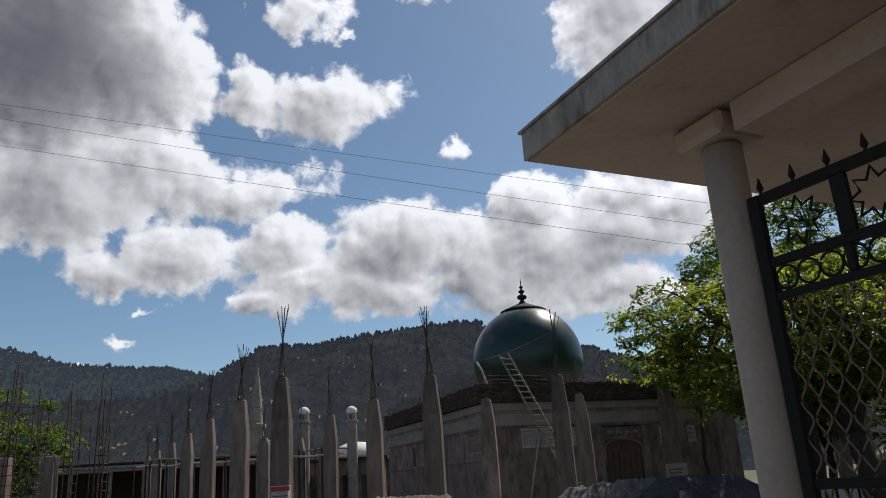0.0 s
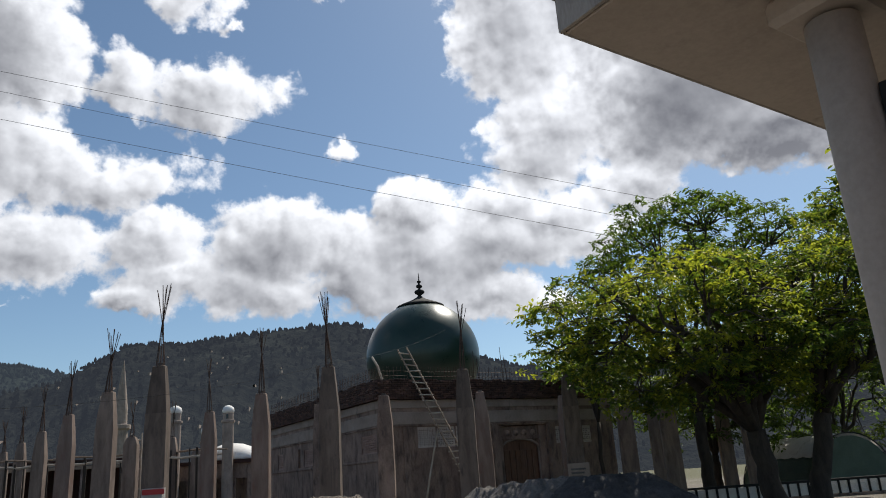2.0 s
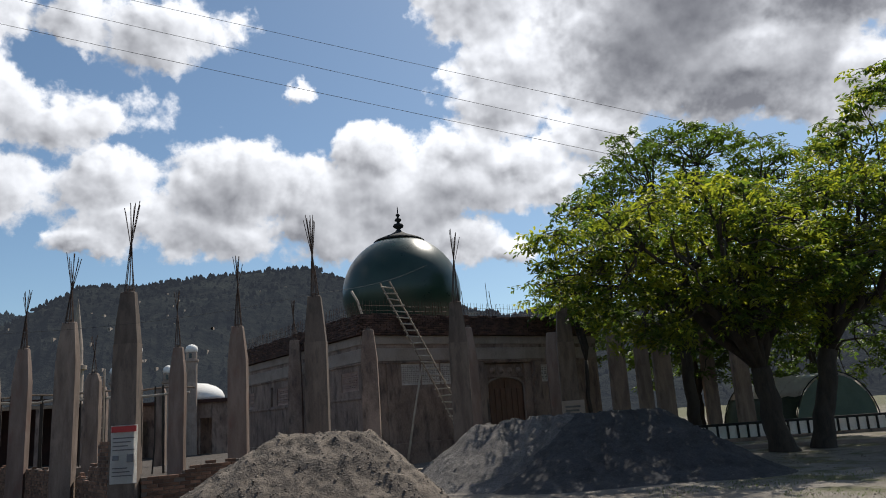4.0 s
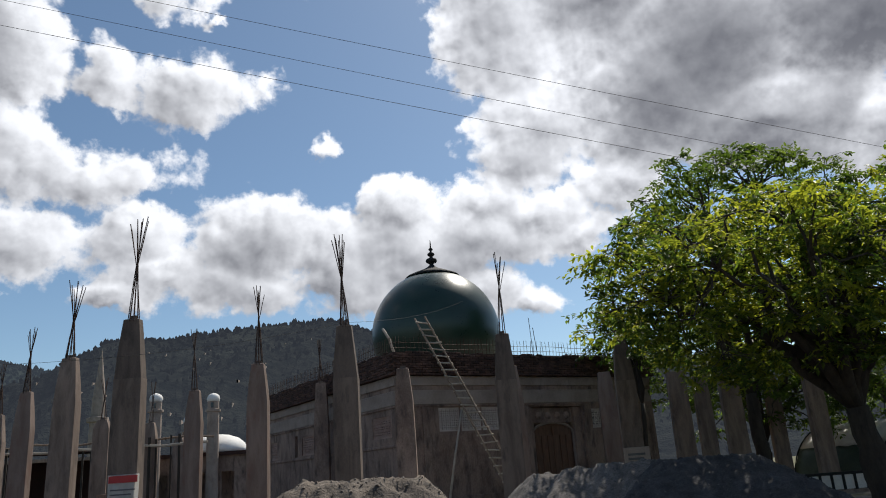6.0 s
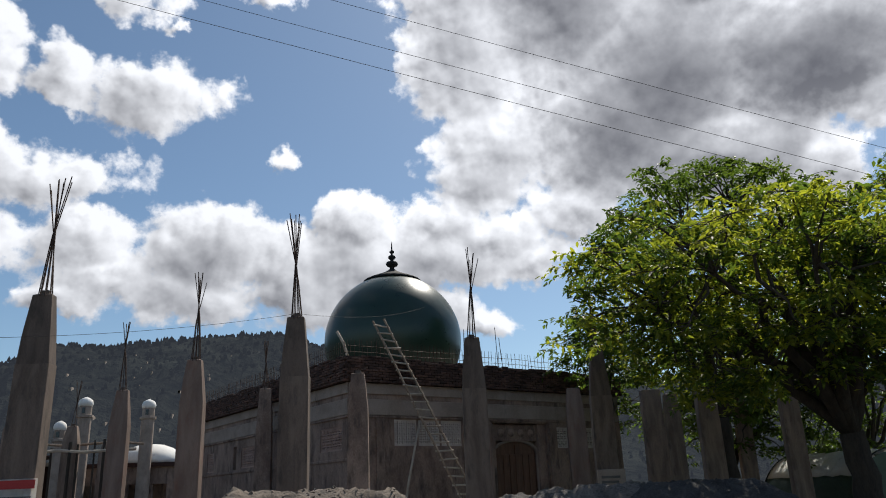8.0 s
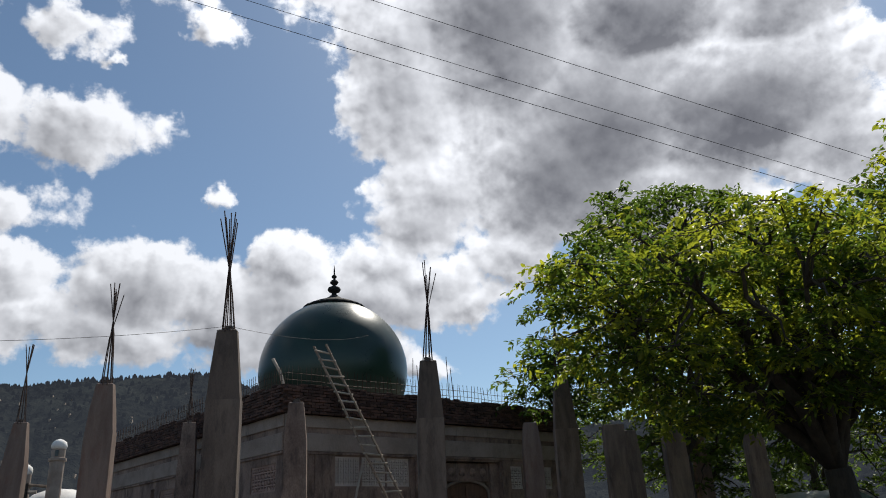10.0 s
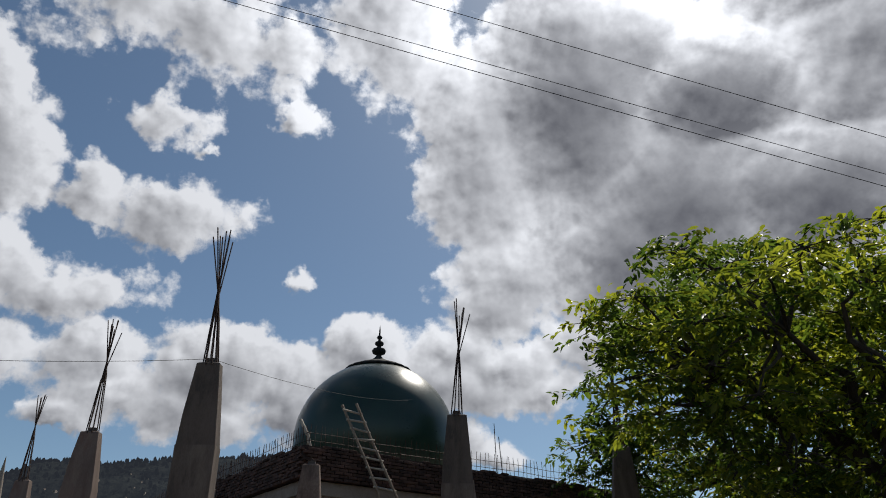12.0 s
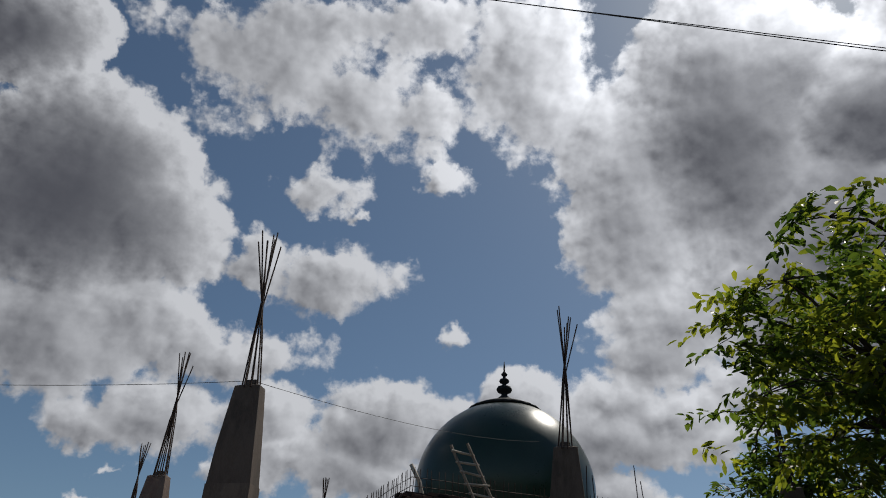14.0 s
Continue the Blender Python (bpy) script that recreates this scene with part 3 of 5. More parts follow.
build_column(site(-3.5, 12.6), GREY_LABEL, CONCRETE, seed=31, height=4.0, tip=5.6, bars=5)
build_column(site(-1.1, 17.3), GREY_LABEL, CONCRETE, seed=32, height=4.25, tip=6.0, bars=5)
build_column(site(-1.4, 24.0), GREY_LABEL, CONCRETE, seed=33, height=4.2, tip=4.2, bars=0)
build_column(site(1.6, 24.5), GREY_LABEL, CONCRETE, seed=34, height=4.1, tip=4.1, bars=0)
PIER_LABEL = "short tapered raw concrete pier beside the mosque wall"
build_column(site(3.52, 4.0), PIER_LABEL, PLASTER, low=0.28, mid=0.26, top=0.17, kink=3.7, height=4.55, bars=2, tip=4.75, seed=41)
build_column(site(3.65, 10.7), PIER_LABEL, PLASTER, low=0.28, mid=0.26, top=0.19, kink=3.7, height=5.0, bars=6, tip=6.8, seed=42)
build_column(site(7.5, 3.9), RED_LABEL, RED_CONCRETE, low=0.30, mid=0.26, top=0.15, kink=3.7, height=4.65, bars=1, tip=4.8, seed=43)
build_column(site(11.48, 3.95), RED_LABEL, RED_CONCRETE, low=0.30, mid=0.28, top=0.2, kink=3.8, height=4.5, bars=0, tip=4.8, seed=44)
for n, (u, v, h) in enumerate(((13.2, 0.2, 4.0), (12.5, 1.7, 4.2), (17.6, 0.2, 4.0))):
    build_column(site(u, v), "plain grey concrete column under tree branches", CONCRETE, low=0.31, mid=0.30, top=0.29, height=h, kink=3.2, bars=0, seed=n + 51)
for n, (x, y) in enumerate(((-17.4, 24.6), (-16.2, 25.3))):
    build_column(pose(x, y, 0, 0, 0, 26), "short brownish cement pier beside rebar cages", RED_CONCRETE, low=0.3, mid=0.28, top=0.26, height=3.35, kink=2.8, bars=0, seed=n + 61)
build_column(site(16.3, 3.9), GREY_LABEL, CONCRETE, low=0.30, mid=0.28, top=0.22, kink=3.8, height=4.5, bars=0, tip=4.8, seed=45)
build_column(site(20.5, 3.9), GREY_LABEL, CONCRETE, low=0.30, mid=0.28, top=0.22, kink=3.8, height=4.5, bars=0, tip=4.8, seed=46)

# ---------------------------------------------------------------- the domed mosque


def wall_bm(length, height, thick, openings):
    """A wall along +x from 0, its face at y = 0 and its body behind, with openings (x0, z0, x1, z1) cut through."""
    xs = sorted({0.0, length, *[o[0] for o in openings], *[o[2] for o in openings]})
    zs = sorted({0.0, height, *[o[1] for o in openings], *[o[3] for o in openings]})
    bm = bmesh.new()
    solid = lambda i, j: 0 <= i < len(xs) - 1 and 0 <= j < len(zs) - 1 and not any(
        o[0] - 1e-6 <= xs[i] and xs[i + 1] <= o[2] + 1e-6 and o[1] - 1e-6 <= zs[j] and zs[j + 1] <= o[3] + 1e-6 for o in openings)
    vs = {}

    def vert(i, j, back):
        key = (i, j, back)
        if key not in vs:
            vs[key] = bm.verts.new((xs[i], thick if back else 0.0, zs[j]))
        return vs[key]
    for i in range(len(xs) - 1):
        for j in range(len(zs) - 1):
            if not solid(i, j):
                continue
            bm.faces.new((vert(i, j, 0), vert(i + 1, j, 0), vert(i + 1, j + 1, 0), vert(i, j + 1, 0)))
            bm.faces.new((vert(i, j + 1, 1), vert(i + 1, j + 1, 1), vert(i + 1, j, 1), vert(i, j, 1)))
            for di, dj, a, b in ((-1, 0, (i, j + 1), (i, j)), (1, 0, (i + 1, j), (i + 1, j + 1)), (0, -1, (i, j), (i + 1, j)), (0, 1, (i + 1, j + 1), (i, j + 1))):
                if not solid(i + di, j + dj):
                    bm.faces.new((vert(*a, 0), vert(*a, 1), vert(*b, 1), vert(*b, 0)))
    return bm


def lattice_screen(w, h):
    """A pierced screen of crossing slats with small knots, w by h, its face at y = 0."""
    bm = bmesh.new()
    t = 0.035
    add_box(bm, 0, 0, 0, w, 0.06, 0.05)
    add_box(bm, 0, 0, h - 0.05, w, 0.06, h)
    n = max(2, round(w / 0.17))
    for k in range(n + 1):
        x = min(max(w * k / n, t / 2), w - t / 2)
        add_box(bm, x - t / 2, 0.006, 0.05, x + t / 2, 0.05, h - 0.05)
    rows = max(2, round(h / 0.17))
    for j in range(1, rows):
        add_box(bm, 0, 0.010, h * j / rows - t / 2, w, 0.046, h * j / rows + t / 2)
    for k in range(n):
        for j in range(rows):
            cx, cz, r = w * (k + 0.5) / n, h * (j + 0.5) / rows, 0.055
            vs = [bm.verts.new((cx + dx * r, 0.012, cz + dz * r)) for dx, dz in ((1, 0), (0, 1), (-1, 0), (0, -1))]
            ws = [bm.verts.new((v.co.x, 0.045, v.co.z)) for v in vs]
            bm.faces.new(vs)
            bm.faces.new(ws[::-1])
            for q in range(4):
                bm.faces.new((vs[q], ws[q], ws[(q + 1) % 4], vs[(q + 1) % 4]))
    return bm


MOSQUE_U0, MOSQUE_V0, MOSQUE_U1, MOSQUE_V1 = 4.2, 5.8, 15.6, 19.3
WALL_TOP, BAND_TOP = 4.6, 5.4


def arched_door(parent, m, w, h, rise):
    """A double door with an arched head: frame, two leaves with raised panels."""
    bm = bmesh.new()
    pts = [(0, 0), (w, 0)] + [(w / 2 + w / 2 * math.cos(a), h - rise + rise * math.sin(a)) for a in [math.pi * k / 14 for k in range(15)]]
    front = [bm.verts.new((x, 0.0, z)) for x, z in pts]
    back = [bm.verts.new((x, 0.06, z)) for x, z in pts]
    bm.faces.new(front)
    bm.faces.new(back[::-1])
    for k in range(len(pts)):
        bm.faces.new((front[k], back[k], back[(k + 1) % len(pts)], front[(k + 1) % len(pts)]))
    door = part("door_1", bm, DOOR_WOOD, parent, "brown carved wooden double door under an arch", m)
    arch = [(w / 2 + (w / 2 + 0.06) * math.cos(a), -0.05, h - rise + (rise + 0.06) * math.sin(a)) for a in [math.pi * k / 16 for k in range(17)]]
    part("arch_moulding", tube(bmesh.new(), [(w + 0.06, -0.05, 0)] + arch + [(-0.06, -0.05, 0)], 0.05, 6), PALE_PLASTER, door)
    for k in range(6):
        x = 0.07 + (w - 0.1) * k / 6
        for z0, z1 in ((0.12, 0.8), (0.9, h - rise - 0.05)):
            part("panel", box(x, -0.035, z0, x + w / 6 - 0.06, 0.01, z1, bevel=0.012), DOOR_WOOD, door)
    part("astragal", box(w / 2 - 0.03, -0.05, 0, w / 2 + 0.03, 0.0, h - 0.08), DOOR_WOOD, door)
    return door


def build_mosque():
    mosque = thing("mosque", site(MOSQUE_U0, MOSQUE_V0), "unfinished grey mosque with dark green dome and raw parapet", "mosque")
    W, D = MOSQUE_U1 - MOSQUE_U0, MOSQUE_V1 - MOSQUE_V0
    door_hole = (5.30, 0.0, 7.72, 3.53)
    front_holes = [(1.54, 2.78, 2.35, 3.55), (2.40, 2.78, 3.20, 3.55), (3.25, 2.78, 4.05, 3.55), door_hole,
                   (8.17, 2.72, 8.70, 3.42), (9.64, 2.72, 10.12, 3.42)]
    wall_f = part("wall_front", wall_bm(W, WALL_TOP, 0.35, front_holes), PLASTER, mosque)
    left_holes = [(D - 13.5 + 1.3, 2.5, D - 13.5 + 2.1, 3.25), (4.30, 2.5, 4.62, 3.35), (5.12, 2.52, 6.9, 3.25), (11.7, 2.68, 13.1, 3.37)]
    # along the side face x runs from the far end to the near corner
    side = pose(0, D, 0, 0, 0, -90)
    wall_l = part("wall_side", wall_bm(D - 0.35, WALL_TOP, 0.35, left_holes), PLASTER, mosque, m=side)
    part("wall_back", box(0.35, D - 0.35, 0, W, D, WALL_TOP), PLASTER, mosque)
    part("wall_far_side", box(W - 0.35, 0.35, 0, W, D - 0.35, WALL_TOP), PLASTER, mosque)
    for x0, z0, x1, z1 in front_holes:
        if (x0, z0, x1, z1) != door_hole:
            part("lattice_screen", lattice_screen(x1 - x0, z1 - z0), LATTICE_WHITE, mosque, "whitewashed pierced lattice screen", pose(x0, 0.03, z0))
            part("window_recess", box(x0 - 0.02, 0.30, z0 - 0.02, x1 + 0.02, 0.34, z1 + 0.02), GLASS_DARK, mosque)
    for x0, z0, x1, z1 in left_holes:
        if x1 - x0 > 0.5:
            part("lattice_screen", lattice_screen(x1 - x0, z1 - z0), RED_LATTICE, mosque, "reddish pierced lattice screen", side @ pose(x0, 0.03, z0))
        part("window_recess", box(x0 - 0.02, 0.30, z0 - 0.02, x1 + 0.02, 0.34, z1 + 0.02), GLASS_DARK, mosque, m=side)
    # cornice bands, string courses and pilasters
    for length, m in ((W, pose(0, 0, 0)), (D, side)):
        part("cornice_band", box(0.0 if m is not side else 0, -0.05, 4.27, length, 0.0 - 0.002, 4.58, bevel=0.01), PALE_PLASTER, mosque, m=m)
        part("string_course", box(0.03, -0.035, 3.66, length - 0.03, -0.002, 4.12, bevel=0.01), PALE_PLASTER, mosque, m=m)
        part("string_course", box(0.03, -0.05, 3.58, length - 0.03, -0.002, 3.64, bevel=0.01), PLASTER, mosque, m=m)
        part("sill_course", box(0.03, -0.04, 2.36, length - 0.03, -0.002, 2.44, bevel=0.01), PLASTER, mosque, m=m) if m is side else None
        part("plinth", box(0.0, -0.07, -0.1, length if m is side else 5.2, -0.002, 0.75, bevel=0.015), PLASTER, mosque, m=m)
    for x in (0.9, 4.25, 4.95, 7.78, 9.0, 10.5):
        part("pilaster", box(x, -0.055, 0.75, x + 0.28, -0.003, 3.57, bevel=0.012), PLASTER, mosque)
    # recessed doorway with arched door
    part("door_reveal", box(5.30, 0.36, 0, 7.72, 0.44, 3.53), PLASTER, mosque)
    for x0, x1 in ((5.30, 5.50), (7.36, 7.72)):
        part("door_jamb", box(x0 + 0.004, 0.10, 0, x1 - 0.004, 0.357, 3.52, bevel=0.012), PLASTER, mosque)
    part("carved_panel", box(5.52, 0.16, 2.95, 7.34, 0.357, 3.50, bevel=0.02), PLASTER, mosque)
    for k in range(4):
        part("rosette", lathe([(0.13, 0), (0.13, 0.02), (0.07, 0.05), (0.02, 0.06)], 12), PLASTER, mosque, m=pose(5.78 + 0.43 * k, 0.16, 3.22, 90))
    arched_door(mosque, pose(5.54, 0.27, 0.02), 1.78, 2.9, 0.34)
    # roof
    part("roof_slab", box(0.05, 0.05, WALL_TOP + 0.002, W - 0.05, D - 0.05, WALL_TOP + 0.3), CONCRETE, mosque)
    # dark ring beam faced with rough brick courses
    rnd = random.Random(5)
    shut = part("parapet_beam", box(-0.14, -0.14, WALL_TOP + 0.01, W + 0.14, 0.28, BAND_TOP - 0.06), SHUTTER, mosque, "dark brick faced ring beam")
    shut_l = part("parapet_beam", box(-0.14, 0.285, WALL_TOP + 0.01, 0.28, D + 0.14, BAND_TOP - 0.06), SHUTTER, mosque, "dark brick faced ring beam")
    part("parapet_beam", box(0.285, D - 0.28, WALL_TOP + 0.01, W + 0.14, D + 0.14, BAND_TOP - 0.06), SHUTTER, mosque)
    part("parapet_beam", box(W - 0.28, 0.285, WALL_TOP + 0.01, W + 0.14, D - 0.285, BAND_TOP - 0.06), SHUTTER, mosque)
    brick = box(-0.110, -0.05, -0.033, 0.110, 0.05, 0.033, bevel=0.006)
    corners, sides = [v.co.copy() for v in brick.verts], [tuple(v.index for v in f.verts) for f in brick.faces]
    brick.free()
    for beam, length, m in ((shut, W + 0.28, pose(-0.14, -0.14, WALL_TOP)), (shut_l, D + 0.28, pose(-0.14, D + 0.14, WALL_TOP, 0, 0, -90))):
        vs, fs = [], []
        for j in range(10):
            x = 0.11 if j % 2 else 0.22
            while x < length - 0.08:
                if j < 9 or rnd.random() < 0.55:
                    q = m @ pose(x, -0.012 + rnd.uniform(-0.022, 0.012), 0.035 + 0.078 * j + rnd.uniform(-0.006, 0.006), 0, rnd.uniform(-2, 2), rnd.uniform(-3, 3))
                    k = len(vs)
                    vs += [tuple(q @ c) for c in corners]
                    fs += [tuple(k + i for i in f) for f in sides]
                x += 0.236
        data = bpy.data.meshes.new("bricks")
        data.from_pydata(vs, [], fs)
        data.materials.append(PARAPET_BRICK)
        courses = new("bricks", data)
        courses.parent = beam
        tagged(courses, "rough dark reddish brick courses", kind="stuff")
    bar = mesh_of("rebar", tube(bmesh.new(), [(0, 0, 0), (0.004, 0, 0.3), (0, 0, 0.56)], 0.009, 4), REBAR)
    for k in range(int(W / 0.15)):
        part("rebar", bar, None, shut, m=pose(0.05 + 0.15 * k, 0.02, BAND_TOP - 0.08, rnd.uniform(-5, 5), rnd.uniform(-4, 4)))
    for k in range(int(D / 0.15)):
        part("rebar", bar, None, shut_l, m=pose(0.02, 0.1 + 0.15 * k, BAND_TOP - 0.08, rnd.uniform(-5, 5), rnd.uniform(-4, 4)))
    for z in (0.18, 0.36):
        part("rebar_runner", tube(bmesh.new(), [(W * k / 12, 0.03, BAND_TOP + z + 0.02 * math.sin(k * 2.1) - 0.08) for k in range(13)], 0.008, 4), REBAR, shut)
        part("rebar_runner", tube(bmesh.new(), [(0.03, D * k / 12, BAND_TOP + z + 0.02 * math.sin(k * 1.7) - 0.08) for k in range(13)], 0.008, 4), REBAR, shut_l)
    for x, h, lean in ((4.3, 1.15, 4), (4.55, 0.95, -5), (5.75, 1.35, -5), (5.95, 1.0, -9)):
        part("tall_rebar", tube(bmesh.new(), [(x, 0.05, BAND_TOP - 0.1), (x + 0.012 * lean, 0.05, BAND_TOP + h)], 0.012, 5), REBAR, shut)
    # dome
    cx, cy = 5.32, 6.1
    R, cz = 2.73, 7.3
    prof = [(2.45, 4.9), (2.45, 5.6)]
    for k in range(34):
        a = radians(-38 + (66.5 + 38) * k / 33)
        bulge = 1.0 + 0.012 * math.cos(2 * a)
        prof.append((R * bulge * math.cos(a), cz + R * math.sin(a)))
    dome = part("dome", lathe(prof, 72), DOME_GREEN, mosque, "glossy dark green dome", pose(cx, cy, 0), smooth=True)
    cap = lathe([(0.30, 10.02), (0.70, 9.93), (1.12, 9.80), (1.16, 9.81), (1.17, 9.86), (0.95, 9.96), (0.66, 10.08), (0.40, 10.18), (0.2, 10.30), (0.14, 10.36)], 96)
    for v in cap.verts:
        if v.co.z < 9.9 and math.hypot(v.co.x, v.co.y) > 1.0:
            a = math.atan2(v.co.y, v.co.x)
            k = 1 + 0.035 * abs(math.sin(a * 12))
            v.co.x, v.co.y, v.co.z = v.co.x * k, v.co.y * k, v.co.z - 0.05 * abs(math.sin(a * 12))
    part("cap", cap, BLACK_IRON, dome, "scalloped lotus cap", smooth=True)
    fin = [(0.14, 10.34), (0.09, 10.42), (0.10, 10.46), (0.22, 10.52), (0.26, 10.6), (0.22, 10.68), (0.09, 10.73), (0.06, 10.79), (0.14, 10.84), (0.17, 10.9),
           (0.13, 10.96), (0.055, 11.0), (0.045, 11.06), (0.09, 11.1), (0.105, 11.14), (0.07, 11.19), (0.03, 11.22), (0.028, 11.4), (0.008, 11.6)]
    part("finial", lathe(fin, 20), BLACK_IRON, dome, "black iron finial with three balls", smooth=True)
    return mosque


build_mosque()


def build_ladder():
    base, top = Vector((7.34, 3.42, 0.0)), Vector((5.42, 6.02, 6.50))
    lad = thing("ladder", site(0, 0), "long weathered wooden pole ladder leaning on the mosque parapet", "ladder")
    across = Vector((1, 0, 0)) * 0.235
    for s in (-1, 1):
        pts = [base.lerp(top, k / 8) + across * s * (1.1 - 0.02 * k) + Vector((0, 0.012 * math.sin(k * 1.9 + s), 0)) for k in range(9)]
        pts[-1] += (top - base).normalized() * (0.12 + 0.06 * s)
        part("rail", tube(bmesh.new(), pts, 0.034, 7), WOOD, lad)
    rnd = random.Random(9)
    n = 27
    for k in range(n):
        c = base.lerp(top, (k + 0.6) / n)
        w = across * (1.42 - 0.2 * k / n + rnd.uniform(-0.06, 0.06))
        tilt = Vector((0, 0, rnd.uniform(-0.025, 0.025)))
        part("rung", tube(bmesh.new(), [c - w - tilt, c, c + w + tilt], 0.026, 6), PALE_WOOD, lad)


build_ladder()
tagged(part("leaning_pole", tube(bmesh.new(), [(5.35, 5.05, 0.0), (5.95, 5.38, 1.75), (6.58, 5.71, 3.45)], [0.045, 0.04, 0.03], 7), PALE_WOOD, None, m=site(0, 0), smooth=True),
       "slim pale pole leaning on the plastered mosque wall", "pole")

# ---------------------------------------------------------------- gatehouse canopy
GATE_TURN = 30.4
GATE = pose(0.266, 5.40, 0, 0, 0, GATE_TURN)       # x along the far edge, -y back towards the street


def build_gatehouse():
    g = thing("gatehouse", GATE, "cream plastered gatehouse canopy on a round pillar", "gatehouse")
    part("roof_slab", box(0, -7.5, 4.06, 8.0, 0, 4.26, bevel=0.006), CANOPY, g, "thick cream soffit slab")
    part("slab_edge", box(-0.03, -7.53, 4.075, 8.0, -7.505, 4.29), SLAB_EDGE, g)
    part("slab_edge", box(-0.032, -7.5, 4.07, -0.004, 0.03, 4.30, bevel=0.004), SLAB_EDGE, g, "weathered grey slab edge")
    part("slab_edge", box(0, 0.004, 4.07, 8.0, 0.03, 4.30, bevel=0.004), SLAB_EDGE, g)
    part("coping", box(-0.05, -7.5, 4.304, 8.0, 0.05, 4.325), SLAB_EDGE, g)
    part("upper_wall", box(0.33, -7.2, 4.33, 7.8, -1.62, 5.3), SLAB_EDGE, g)
    pil = part("pillar", lathe([(0.148, -0.1), (0.148, 1.2), (0.144, 2.6), (0.138, 3.86)], 32), CANOPY, g, "round cream pillar", pose(0.98, -0.98, 0), smooth=True)
    part("capital", box(-0.235, -0.235, 3.88, 0.235, 0.235, 4.056, bevel=0.04), CANOPY, pil)
    part("beam", box(0.80, -7.2, 3.84, 1.16, -1.27, 4.056, bevel=0.01), CANOPY, g)
    part("end_wall", box(7.0, -7.2, -0.2, 7.3, -0.4, 3.83), CANOPY, g)
    part("end_wall", box(0.85, -7.2, -0.2, 1.12, -6.9, 3.83), CANOPY, g)


build_gatehouse()


def star_bm(r, t):
    bm = bmesh.new()
    pts = []
    for k in range(16):
        a = 2 * math.pi * k / 16
        q = r if k % 2 == 0 else r * 0.58
        pts.append((q * math.cos(a), 0, q * math.sin(a)))
    tube(bm, pts + [pts[0]], t, 5)
    return bm


def build_gate():
    L, H = 2.6, 3.42
    gate = thing("iron_gate", GATE @ pose(0.98, -1.13, 0, 0, 0, -86), "tall black iron gate leaf with stars and wavy tan bars", "gate")
    frame_ = part("gate_frame", box(0.0, -0.03, 0.05, 0.085, 0.03, H, bevel=0.006), BLACK_IRON, gate)
    for z0, z1 in ((H - 0.07, H), (H - 0.50, H - 0.44), (H - 0.72, H - 0.67), (0.05, 0.13), (1.55, 1.61)):
        part("rail", box(0.088, -0.025, z0, L, 0.025, z1, bevel=0.005), BLACK_IRON, gate)
    part("stile", box(L - 0.08, -0.028, 0.135, L, 0.028, H - 0.075, bevel=0.006), BLACK_IRON, gate)
    for k in range(1, 5):
        x = 0.085 + 0.50 * k
        part("flat_bar", box(x, -0.02, H - 0.437, x + 0.10, 0.02, H - 0.073, bevel=0.004), BLACK_IRON, gate)
        part("flat_bar", box(x, -0.02, H - 0.665, x + 0.05, 0.02, H - 0.503, bevel=0.004), BLACK_IRON, gate)
    star = mesh_of("star", star_bm(0.16, 0.011), BLACK_IRON)
    ring = mesh_of("ring", tube(bmesh.new(), [(0.075 * math.cos(2 * math.pi * k / 18), 0, 0.075 * math.sin(2 * math.pi * k / 18)) for k in range(19)], 0.009, 5), BLACK_IRON)
    for k in range(5):
        part("star", star, None, gate, m=pose(0.085 + 0.25 + 0.5 * k, 0, H - 0.255))
    for k in range(16):
        part("ring", ring, None, gate, m=pose(0.17 + 0.155 * k, 0, H - 0.585))
    spear = mesh_of("spear", lathe([(0.010, -0.02), (0.011, 0.02), (0.024, 0.04), (0.018, 0.065), (0.002, 0.12)], 8), BLACK_IRON)
    for k in range(11):
        part("spear", spear, None, gate, m=pose(0.10 + 0.245 * k, 0, H))
    wave = [tube(bmesh.new(), [(0.029 * math.sin(math.pi * z / 0.11 + ph), 0.010 * (1 if ph else -1), 0.13 + z) for z in [0.0275 * q for q in range(94)]], 0.0065, 4) for ph in (0, math.pi)]
    wave = [mesh_of("wavy_bar", w, GOLD_IRON, True) for w in wave]
    for k in range(40):
        part("wavy_bar", wave[k % 2], None, gate, m=pose(0.13 + 0.061 * k, 0, 0))


build_gate()

# ---------------------------------------------------------------- heaps of sand and crushed stone


